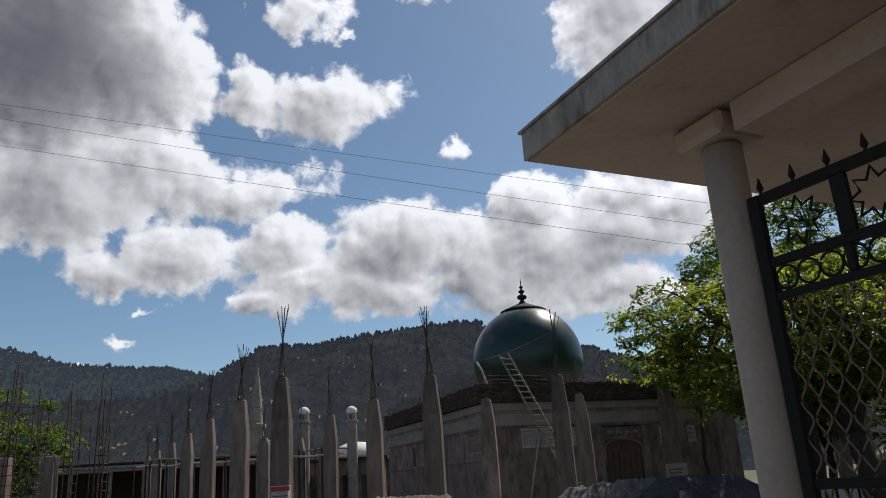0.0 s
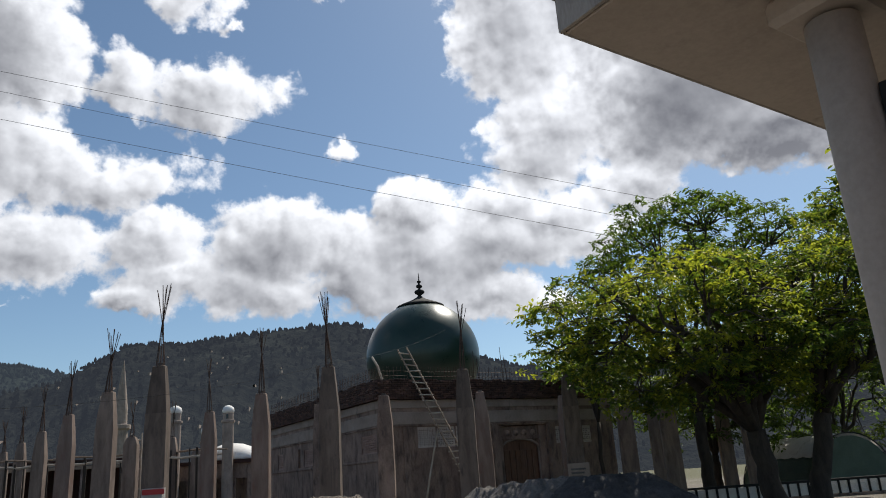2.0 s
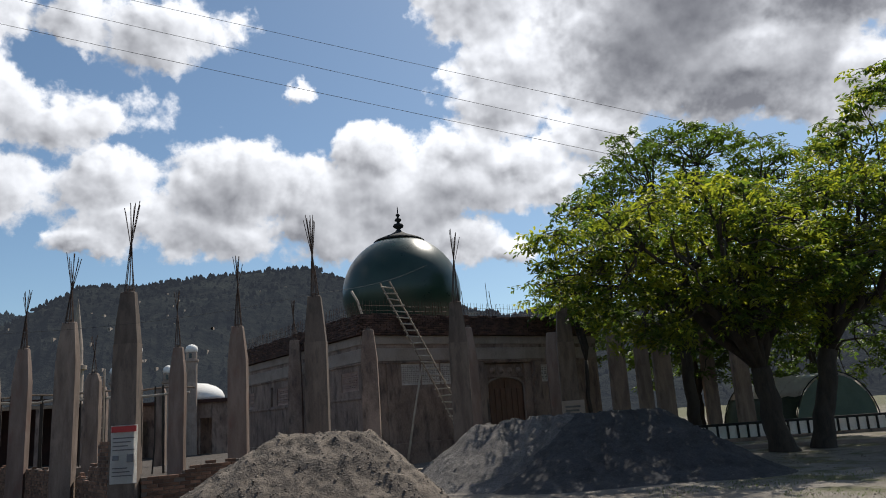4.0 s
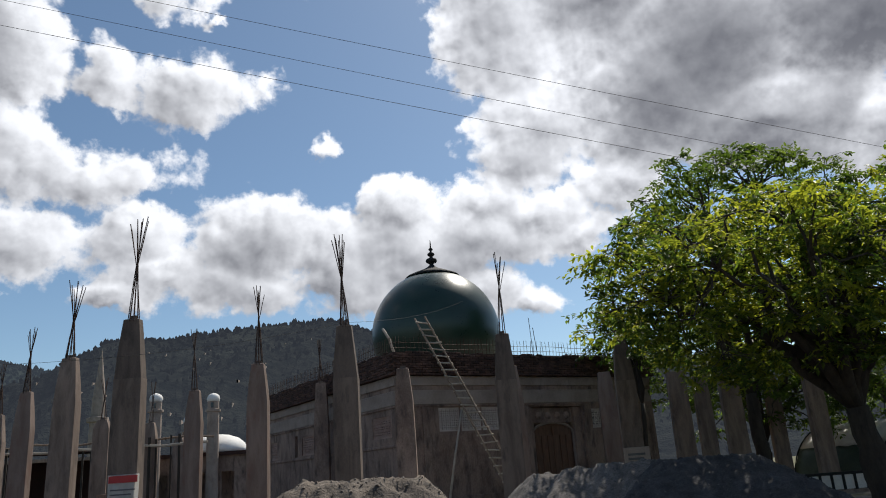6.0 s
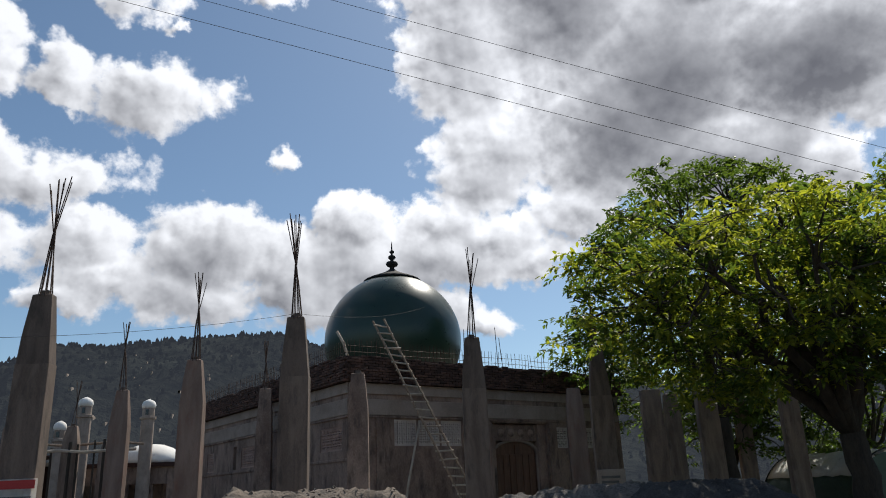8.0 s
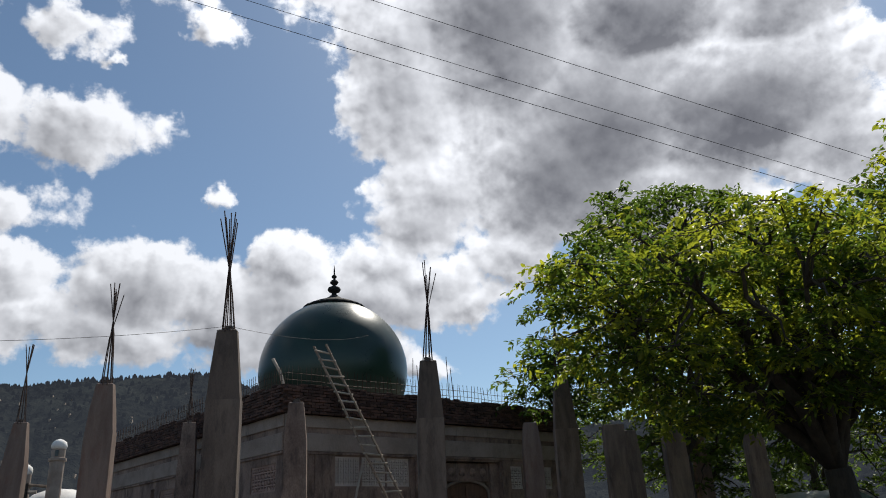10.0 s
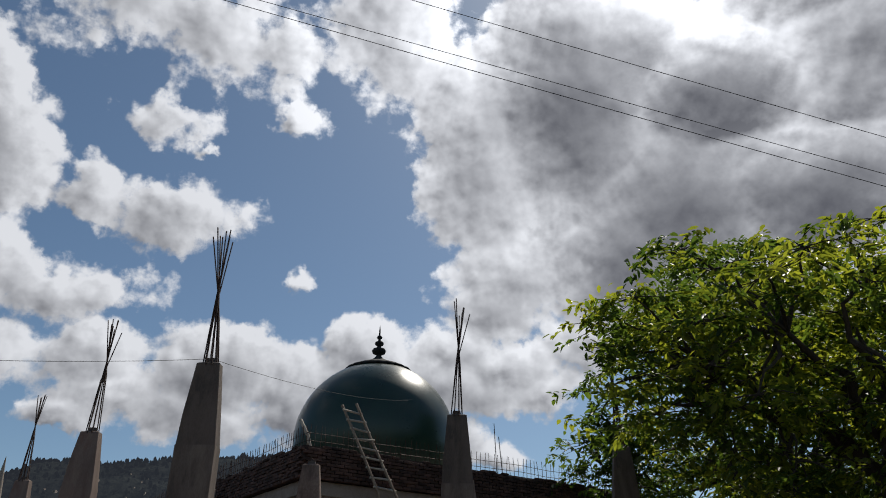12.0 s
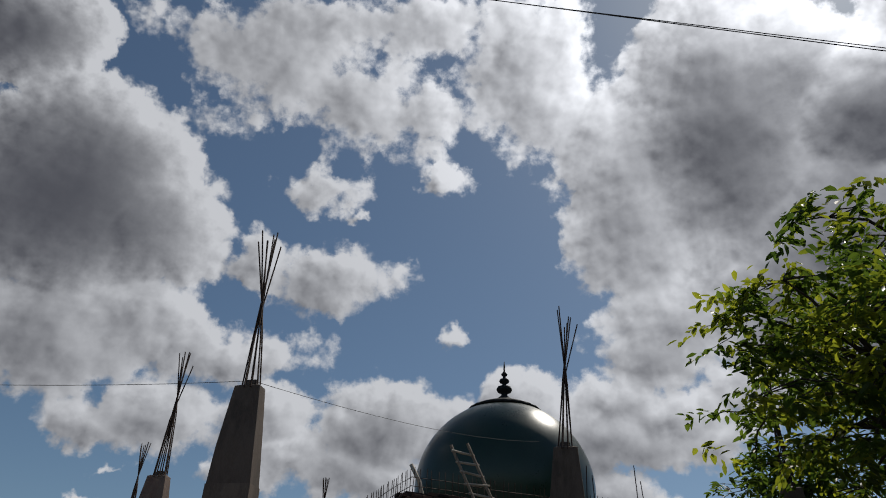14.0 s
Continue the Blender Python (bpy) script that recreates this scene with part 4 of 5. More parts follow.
def heap(name, label, mat, bits, cx, cy, hump, size, seed, bit_count):
    """A loose heap: height given by hump(x, y), lumpy, running out on the ground, with stones lying on it."""
    step = 0.05
    n = int(2 * size / step)
    verts, keep = [], {}

    def top(x, y):
        h = hump(x, y)
        rough = 0.05 * noise.fractal(Vector((x * 2.1, y * 2.1, seed)), 0.9, 2.0, 5) + 0.045 * noise.noise(Vector((x * 7, y * 7, seed + 2))) - 0.05 * abs(noise.noise(Vector((x * 10, y * 10, seed + 5))))
        gully = 0.05 * noise.noise(Vector((math.atan2(y, x) * 7, (x * x + y * y) * 0.15, seed + 7)))
        return h + (rough + gully) * min(1.0, max(0.0, h * 2.5))
    for j in range(n + 1):
        for i in range(n + 1):
            x, y = -size + i * step, -size + j * step
            verts.append((x, y, top(x, y)))
    w = n + 1
    faces = [(j * w + i, j * w + i + 1, (j + 1) * w + i + 1, (j + 1) * w + i) for j in range(n) for i in range(n)
             if max(verts[j * w + i][2], verts[(j + 1) * w + i + 1][2], verts[j * w + i + 1][2], verts[(j + 1) * w + i][2]) > -0.08]
    data = bpy.data.meshes.new(name)
    data.from_pydata(verts, [], faces)
    data.materials.append(mat)
    for f in data.polygons:
        f.use_smooth = True
    pile = tagged(new(name, data), label, "gravel heap")
    pile.matrix_basis = pose(cx, cy, 0)
    rnd = random.Random(seed)
    vs, fs = [], []
    made = 0
    while made < bit_count:
        a, r = rnd.uniform(0, 2 * math.pi), size * math.sqrt(rnd.random())
        x, y = r * math.cos(a), r * math.sin(a)
        z = top(x, y)
        if z < -0.05:
            continue
        z = max(z, 0.0)
        s = rnd.choice((0.010, 0.012, 0.015, 0.02, 0.03)) * rnd.uniform(0.7, 1.2)
        k = len(vs)
        turn = Euler((rnd.uniform(0, 3), rnd.uniform(0, 3), rnd.uniform(0, 3))).to_matrix()
        for c in ((1, 0, 0), (-1, 0, 0), (0, 1, 0), (0, -1, 0), (0, 0, 1), (0, 0, -1)):
            q = turn @ (Vector(c) * s * rnd.uniform(0.6, 1.1))
            vs.append((x + q.x, y + q.y, z + q.z * 0.7 - s * 0.1))
        for a_, b_, c_ in ((0, 2, 4), (2, 1, 4), (1, 3, 4), (3, 0, 4), (2, 0, 5), (1, 2, 5), (3, 1, 5), (0, 3, 5)):
            fs.append((k + a_, k + b_, k + c_))
        made += 1
    data = bpy.data.meshes.new("stones")
    data.from_pydata(vs, [], fs)
    data.materials.append(bits)
    stones = new("stones", data)
    stones.parent = pile
    tagged(stones, kind="stuff")
    return pile


def cone(x, y, cx, cy, rx, ry, top, left, right, depth):
    """A flat-topped cone: plateau half sizes rx, ry; slopes to the left, right, front and back."""
    dx, dy = x - cx, y - cy
    ox = max(0.0, abs(dx) - rx)
    oy = max(0.0, abs(dy) - ry)
    kx = left if dx < 0 else right
    drop = ((ox * kx) ** 4 + (oy * depth) ** 4) ** 0.25
    h = top - drop
    return h if h > 0.25 else (h - 0.25) * 0.62 + 0.25 if h > -0.3 else -0.3


heap("sand_heap", "brownish grey flat-topped heap of sandy gravel", SAND, STONE_BITS, -2.1, 14.75,
     lambda x, y: cone(x, y, 0, 0, 0.66, 0.30, 1.50 - 0.03 * x, 0.60, 0.92, 0.70) - 0.03, 4.2, 3.0, 7000)
heap("grey_heap", "grey ridged heap of crushed stone tipped in loads", GREY_GRAVEL, DARK_BITS, 2.4, 22.2,
     lambda x, y: max(cone(x, y, -0.85, 0.25, 0.28, 0.15, 1.36, 0.80, 1.0, 0.62), cone(x, y, -0.2, 0, 0.28, 0.15, 1.43, 0.85, 1.0, 0.60),
                      cone(x, y, 0.5, -0.2, 0.28, 0.15, 1.47, 0.85, 1.0, 0.58), cone(x, y, 1.1, -0.4, 0.3, 0.15, 1.48, 0.85, 0.7, 0.57), cone(x, y, -1.1, 2.2, 0.2, 0.2, 0.85, 0.7, 0.7, 0.7)) - 0.03, 3.9, 5.0, 3000)
heap("dark_heap", "broad heap of crushed stone coloured dark for tree shade", SHADED_GRAVEL, DARK_BITS, 4.6, 21.3,
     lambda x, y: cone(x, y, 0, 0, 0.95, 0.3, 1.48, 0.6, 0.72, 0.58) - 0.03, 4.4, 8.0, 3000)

# ---------------------------------------------------------------- trees


def blend_leaves(name, centres, radii, per, mat, parent, seed, leaf=0.15, droop=0.3):
    """Feathery sprays: from each centre a drooping twig set with paired, folded leaves that lie nearly flat."""
    rng = np.random.default_rng(seed)
    k = len(centres)
    c, reach = np.array(centres, float), np.array(radii, float) * 1.5
    turn = rng.uniform(0, 2 * np.pi, k)
    ahead = np.stack([np.cos(turn), np.sin(turn), rng.normal(0.05, 0.28, k) - droop * 0.5], 1)
    ahead /= np.linalg.norm(ahead, axis=1, keepdims=True)
    over = rng.normal(scale=0.3, size=(k, 3)) + np.array([0, 0, 1.0])
    across = np.cross(ahead, over)
    across /= np.linalg.norm(across, axis=1, keepdims=True)
    n = k * per
    c, ahead, across, reach = (np.repeat(w, per, 0) for w in (c, ahead, across, reach))
    s = np.tile((np.arange(per) + 0.5) / per, k) + rng.normal(scale=0.04, size=n)
    hand = np.tile(np.where(np.arange(per) % 2, 1.0, -1.0), k)
    p = c + ahead * (reach * (s - 0.35))[:, None] + rng.normal(scale=0.035, size=(n, 3))
    p[:, 2] -= droop * reach * s * s * 0.6
    out = ahead * rng.uniform(0.25, 0.8, n)[:, None] + across * (hand * (1.05 - 0.6 * s))[:, None] + rng.normal(scale=0.22, size=(n, 3))
    out[:, 2] -= droop
    out /= np.linalg.norm(out, axis=1, keepdims=True) + 1e-9
    side = np.cross(out, rng.normal(size=(n, 3)) * 0.35 + np.array([0, 0, 1.0]))
    side /= np.linalg.norm(side, axis=1, keepdims=True) + 1e-9
    up = np.cross(side, out)
    ln = leaf * rng.uniform(0.7, 1.25, n)[:, None]
    wd = ln * rng.uniform(0.36, 0.48, n)[:, None]
    v = np.empty((n, 6, 3))
    v[:, 0] = p
    v[:, 1] = p + out * ln * 0.35 + side * wd * 0.5 + up * ln * 0.07
    v[:, 2] = p + out * ln * 0.75 + side * wd * 0.34 + up * ln * 0.04
    v[:, 3] = p + out * ln - up * ln * 0.06
    v[:, 4] = p + out * ln * 0.75 - side * wd * 0.34 + up * ln * 0.04
    v[:, 5] = p + out * ln * 0.35 - side * wd * 0.5 + up * ln * 0.07
    base = np.arange(n)[:, None] * 6
    quads = np.concatenate([base + np.array([0, 1, 2, 3]), base + np.array([0, 3, 4, 5])])
    data = bpy.data.meshes.new(name)
    data.vertices.add(n * 6)
    data.vertices.foreach_set("co", v.reshape(-1))
    data.loops.add(len(quads) * 4)
    data.loops.foreach_set("vertex_index", quads.reshape(-1).astype(np.int32))
    data.polygons.add(len(quads))
    data.polygons.foreach_set("loop_start", np.arange(len(quads), dtype=np.int32) * 4)
    data.update()
    data.materials.append(mat)
    ob = new(name, data)
    ob.parent = parent
    tagged(ob, kind="stuff")
    return ob


def bend(a, b, sag, rnd, n=6, wander=0.07):
    a, b = Vector(a), Vector(b)
    k = (b - a).length * wander
    off = [Vector((rnd.uniform(-k, k), rnd.uniform(-k, k), rnd.uniform(-k, k))) for _ in range(n + 1)]
    return [a.lerp(b, s / n) + Vector((0, 0, sag * math.sin(math.pi * s / n))) + off[s] * math.sin(math.pi * s / n) for s in range(n + 1)]


def build_tree(label, base, fork, crown, size, clumps, per, mat, seed, trunk_r=0.24, leaf=0.15, lobes=9, second=None):
    rnd = random.Random(seed)
    tree = thing("tree", pose(*base), label, "tree")
    fork = Vector(fork)
    part("trunk", tube(bmesh.new(), [(0.06, 0, -0.15)] + [q for q in bend((0, 0, 0.05), fork, 0.0, rnd, 7, 0.025)],
                       [trunk_r * 1.45, trunk_r * 1.2, trunk_r, trunk_r * 0.95, trunk_r * 0.92, trunk_r * 0.9, trunk_r * 0.88, trunk_r * 0.86, trunk_r * 0.8], 12), BARK, tree, smooth=True)
    centre, size = Vector(crown), Vector(size)
    tops = []
    for k in range(lobes):
        a = 2 * math.pi * (k + rnd.uniform(-0.3, 0.3)) / lobes * 1.0
        e = rnd.uniform(-0.25, 0.95)
        tops.append(centre + Vector((math.cos(a) * math.cos(e) * size.x, math.sin(a) * math.cos(e) * size.y, math.sin(e) * size.z)) * 0.6)
    tops.append(centre + Vector((0.2, 0, size.z * 0.6)))
    centres, radii, twigs = [], [], bmesh.new()
    nodes = []
    for q in tops:
        path = bend(fork, q, rnd.uniform(0.2, 0.6), rnd, 7)
        part("limb", tube(bmesh.new(), path, [trunk_r * 0.55 * (1 - 0.78 * s / 7) for s in range(8)], 7), BARK, tree, smooth=True)
        nodes += path[3:]
    # boughs: flat leafy pads with air between them
    pads, tries = [], 0
    want = max(8, clumps // 14)
    gap = 1.05 * (size.x * size.y * size.z / want) ** (1 / 3)
    while len(pads) < want and tries < 6000:
        tries += 1
        a, e = rnd.uniform(0, 2 * math.pi), math.asin(rnd.uniform(-0.75, 1.0))
        depth = rnd.uniform(0.78, 1.0) if rnd.random() < 0.62 else rnd.uniform(0.3, 0.78)
        way = Vector((math.cos(a) * math.cos(e), math.sin(a) * math.cos(e), math.sin(e)))
        depth *= 1.0 + 0.26 * noise.noise(way * 1.5 + Vector((0, 0, seed)))
        tuck = 1.0 + 0.45 * min(0.0, way.z + 0.1) + 0.32 * max(0.0, min(way.z, 1.0 - way.z))
        q = centre + Vector((way.x * size.x * tuck, way.y * size.y * tuck, way.z * size.z)) * depth
        if all((q - w).length > gap * (0.8 + 0.4 * rnd.random()) for w, _ in pads):
            pads.append((q, rnd.uniform(0.6, 1.15)))
        if tries % 900 == 0:
            gap *= 0.88
    made = 0
    for q, r in pads:
        near = min(nodes, key=lambda w: (w - q).length)
        tube(twigs, bend(near, q, 0.15, rnd, 5), [0.05, 0.042, 0.034, 0.026, 0.02, 0.012], 5)
        out = (q - centre)
        out.z = 0
        out = out.normalized() if out.length > 0.1 else Vector((1, 0, 0))
        for k in range(max(4, round(clumps / len(pads)))):
            a, s = rnd.uniform(0, 2 * math.pi), r * math.sqrt(rnd.random())
            c = q + Vector((math.cos(a) * s, math.sin(a) * s, 0))
            c.z += rnd.gauss(0, 0.13) - 0.16 * s * s - 0.14 * (c - q).dot(out)
            centres.append(tuple(c))
            radii.append(rnd.uniform(0.26, 0.5))
            if k % 3 == 0:
                tube(twigs, bend(q, c, 0.04, rnd, 3), [0.016, 0.012, 0.009, 0.005], 4)
            made += 1
    order = list(range(len(centres)))
    rnd.shuffle(order)
    centres, radii = [centres[k] for k in order], [radii[k] for k in order]
    tagged(part("twig_mass", twigs, BARK, tree, "thin dark branches"), kind="stuff")
    half = len(centres) * 9 // 20 if second else 0
    crown_ob = blend_leaves("crown", centres[half:], radii[half:], per, mat, tree, seed, leaf)
    if second:
        blend_leaves("crown", centres[:half], radii[:half], per, second, crown_ob, seed + 1, leaf)
    return tree


build_tree("broad leafy tree with sunlit yellow green crown", (10.43, 24.4, 0), (-0.3, 0.0, 2.4), (-1.75, -0.8, 5.2), (5.0, 3.3, 2.95), 2000, 17, LEAF_BRIGHT, 3, 0.34, 0.165, 14, LEAF_DARK)
build_tree("leaning leafy tree sharing the spreading crown", (11.75, 24.5, 0), (0.6, -0.1, 2.8), (1.9, -0.5, 5.7), (3.6, 3.1, 2.9), 1000, 17, LEAF_BRIGHT, 5, 0.31, 0.165, 10, LEAF_DARK)
build_tree("tall dark green tree rising behind lower crowns", (12.4, 34.0, 0), (0.0, 0.1, 3.6), (1.4, -0.3, 9.2), (5.8, 3.2, 4.3), 2100, 13, LEAF_DARK, 7, 0.28, 0.21, 10)
build_tree("tall deep green tree beside the fence", (20.0, 26.0, 0), (0.1, 0.3, 3.4), (-0.6, 0.4, 8.6), (5.2, 4.0, 4.4), 1600, 14, LEAF_DARK, 13, 0.28, 0.21, 9, LEAF_BRIGHT)
build_tree("dense dark tree behind the site columns", (13.8, 36.5, 0), (0.1, 0.1, 1.8), (0, 0, 4.6), (4.6, 2.6, 3.6), 950, 13, LEAF_DARK, 17, 0.2, 0.22, 8)
build_tree("dense dark tree behind the site columns", (20.5, 37.5, 0), (0.1, 0.1, 1.8), (0, 0, 4.8), (5.0, 2.6, 3.8), 950, 13, LEAF_DARK, 19, 0.2, 0.22, 8)
build_tree("dense dark tree behind the site columns", (27.5, 36.0, 0), (0.1, 0.1, 1.8), (0, 0, 4.6), (4.8, 2.6, 3.9), 950, 13, LEAF_DARK, 31, 0.2, 0.22, 8)
build_tree("dense dark tree behind the site columns", (34.0, 33.0, 0), (0.1, 0.1, 1.8), (0, 0, 5.0), (5.0, 3.0, 4.2), 950, 13, LEAF_DARK, 37, 0.2, 0.22, 8)
build_tree("small slender tree standing before the dome wall", (7.5, 32.7, 0), (0.1, 0.1, 3.4), (-0.1, 0, 6.0), (1.1, 1.1, 1.5), 260, 14, LEAF_DARK, 23, 0.09, 0.19, 6)
build_tree("rounded light green tree beyond the brick wall", (-24.5, 33.5, -0.9), (0.1, 0.1, 2.2), (0, 0, 4.9), (3.4, 3.0, 3.0), 900, 14, LEAF_DARK, 29, 0.2, 0.20, 8)

# ---------------------------------------------------------------- brick walls between the columns
BRICK_MESH = mesh_of("brick", box(-0.112, -0.055, -0.034, 0.112, 0.055, 0.034, bevel=0.005), BRICK)


def brick_wall(m, length, top, foot, label, joined=False, seed=1):
    """Running bond, with a ragged top given by top(x). The mortar core stands back between the bricks."""
    rnd = random.Random(seed)
    wall = thing("brick_wall", m, label, "wall", "low brick walls of the site")
    core = bmesh.new()
    n = max(1, int(length / 0.3))
    for k in range(n):
        x0, x1 = length * k / n, length * (k + 1) / n
        add_box(core, x0, -0.085, foot, x1, 0.085, max(foot + 0.1, top((x0 + x1) / 2) - 0.05))
    part("mortar", core, MORTAR, wall)
    courses = int((max(top(length * k / 20) for k in range(21)) - foot) / 0.082)
    vs, fs = [], []
    for j in range(courses):
        z = foot + 0.041 + 0.082 * j
        x = 0.115 if j % 2 == 0 else 0.23
        while x < length - 0.1:
            if z < top(x) + rnd.uniform(-0.13, 0.05):
                q = pose(x + rnd.uniform(-0.004, 0.004), -0.05 + rnd.uniform(-0.006, 0.006), z, 0, 0, rnd.uniform(-1.2, 1.2))
                if joined:
                    k = len(vs)
                    vs += [q @ v.co for v in BRICK_MESH.vertices]
                    fs += [tuple(k + i for i in f.vertices) for f in BRICK_MESH.polygons]
                else:
                    part("brick", BRICK_MESH, None, wall, m=q)
            x += 0.236
    if joined:
        data = bpy.data.meshes.new("bricks")
        data.from_pydata([tuple(v) for v in vs], [], fs)
        data.materials.append(BRICK_MANY)
        ob = new("bricks", data)
        ob.parent = wall
        tagged(ob, kind="stuff")
    return wall


brick_wall(site(-4.3, 0.2), 3.9, lambda x: 0.72 + (0.16 if x > 0.9 else 0) + (0.16 if x > 2.0 else 0) + 0.05 * math.sin(x * 5), -0.1,
           "low unfinished red brick wall with a stepped top", seed=2)
brick_wall(site(-5.0, 4.1, 0, -87), 3.6, lambda x: 0.70 + (0.30 if x > 1.5 else 0) + (0.55 if x > 2.5 else 0) + 0.05 * math.sin(x * 4), -1.0,
           "ragged stepped red brick wall beside a concrete column", seed=4)
brick_wall(site(-7.30, 30.0, 0, -85.0), 25.9, lambda x: 0.80 + 0.07 * math.sin(x * 1.3) + (0.10 if x > 22 else 0), -1.0, "long low red brick plinth wall under the columns", joined=True, seed=6)


def slabs_of_rubble():
    rnd = random.Random(12)
    for k in range(26):
        s = rnd.uniform(0.06, 0.2)
        bm = box(-s, -s * 0.8, -s * 0.4, s, s * 0.8, s * 0.4, bevel=s * 0.25)
        for v in bm.verts:
            v.co += Vector((rnd.uniform(-1, 1), rnd.uniform(-1, 1), rnd.uniform(-1, 1))) * s * 0.18
        u, v = rnd.uniform(-4.6, -1.5), rnd.uniform(-1.1, -0.35)
        p = site(u, v)
        x, y = p.translation.x, p.translation.y
        ob = part("stone", bm, rnd.choice((MORTAR, BRICK, PLASTER)), None, m=pose(x, y, ground_height(x, y) + s * 0.3, 0, 0, rnd.uniform(0, 180)))
        tagged(ob, "broken piece of rubble on the soil by the brick wall", "rubble", "rubble by the wall")


slabs_of_rubble()

# ---------------------------------------------------------------- poster on the first column


def build_poster():
    p = thing("poster", site(-4.62, 0.30, 0, COLUMN_TURN) @ pose(0.05, -0.162, 0.12), "torn white paper notice with red heading on a concrete column", "poster")
    bm = bmesh.new()
    nx, nz = 6, 10
    rows = [[bm.verts.new((-0.30 + 0.60 * i / nx, -0.012 - 0.014 * math.sin(i * 1.7 + j * 0.8) - (0.05 * max(0, 0.25 - j / nz) * (i / nx)), 0.50 + 1.25 * j / nz)) for i in range(nx + 1)] for j in range(nz + 1)]
    for a, b in zip(rows, rows[1:]):
        for i in range(nx):
            bm.faces.new((a[i], a[i + 1], b[i + 1], b[i]))
    bmesh.ops.solidify(bm, geom=bm.faces[:], thickness=0.003)
    part("sheet", bm, WHITE_PAINT, p)
    red = material("red print", (0.36, 0.03, 0.03), (0.46, 0.05, 0.045), 3, 40, 0.7, bump=0)
    ink = material("grey print", (0.10, 0.10, 0.11), (0.18, 0.18, 0.19), 3, 40, 0.7, bump=0)
    part("heading", box(-0.28, -0.042, 1.60, 0.28, -0.034, 1.73), red, p, "red heading band")
    for k in range(4):
        part("text_line", box(-0.24, -0.040, 1.46 - 0.085 * k, 0.24 - 0.07 * (k % 3), -0.034, 1.485 - 0.085 * k), ink, p)
    part("picture", box(0.08, -0.040, 0.95, 0.22, -0.034, 1.12), ink, p)
    part("picture", box(-0.24, -0.040, 1.00, -0.10, -0.034, 1.10), ink, p)
    for k in range(3):
        part("text_line", box(-0.24, -0.046, 0.82 - 0.08 * k, 0.1 + 0.05 * k, -0.034, 0.84 - 0.08 * k), ink, p)


build_poster()


def build_notice():
    p = thing("notice_board", site(8.71, 0.23, 0, COLUMN_TURN) @ pose(0.05, -0.17, 0), "small pale cement board with faded writing against a column", "notice board")
    part("board", box(-0.36, -0.05, 0, 0.36, 0.0, 1.82, bevel=0.012), PALE_PLASTER, p)
    ink = material("faded print", (0.08, 0.075, 0.07), (0.14, 0.13, 0.12), 3, 40, 0.8, bump=0)
    for k in range(3):
        part("text_line", box(-0.26, -0.056, 1.60 - 0.12 * k, 0.22 - 0.05 * k, -0.049, 1.66 - 0.12 * k), ink, p)


build_notice()

# ---------------------------------------------------------------- wires overhead


def wire(a, b, sag, label):
    a, b = Vector(a), Vector(b)
    pts = [a.lerp(b, k / 24) - Vector((0, 0, sag * 4 * (k / 24) * (1 - k / 24))) for k in range(25)]
    tagged(part("overhead_wire", tube(bmesh.new(), pts, 0.0065 if "power" in label else 0.0035, 4), BLACK_IRON), label, "wire", "overhead wires")


WIRE_LABEL = "thin black power line sagging over the yard"
wire((-30.0, 22.17, 18.9), (15.0, 20.87, 6.7), 0.2, WIRE_LABEL)
wire((-30.0, 23.89, 19.1), (15.0, 20.61, 5.8), 0.2, WIRE_LABEL)
wire((-30.0, 21.99, 17.2), (15.0, 20.16, 5.1), 0.2, WIRE_LABEL)
wire((-13.5, 17.7, 3.9), (-2.59, 23.26, 4.97), 0.5, "thin cable tied to the top of a concrete column")
wire((-2.59, 23.26, 4.97), (1.74, 35.75, 8.15), 0.2, "thin cable strung from a column top to the dome")

# ---------------------------------------------------------------- kerb, balustrade and shelter by the trees


def along(x0, y0, x1, y1):
    return pose(x0, y0, 0, 0, 0, math.degrees(math.atan2(y1 - y0, x1 - x0))), math.hypot(x1 - x0, y1 - y0)


def build_kerb():
    m, length = along(8.2, 27.1, 26.0, 19.7)
    tagged(part("kerb", box(0, -0.09, -0.1, length, 0.09, 0.14, bevel=0.02), PALE_PLASTER, None, m=m), "pale cement kerb edging the yard under trees", "kerb", kind="structure")


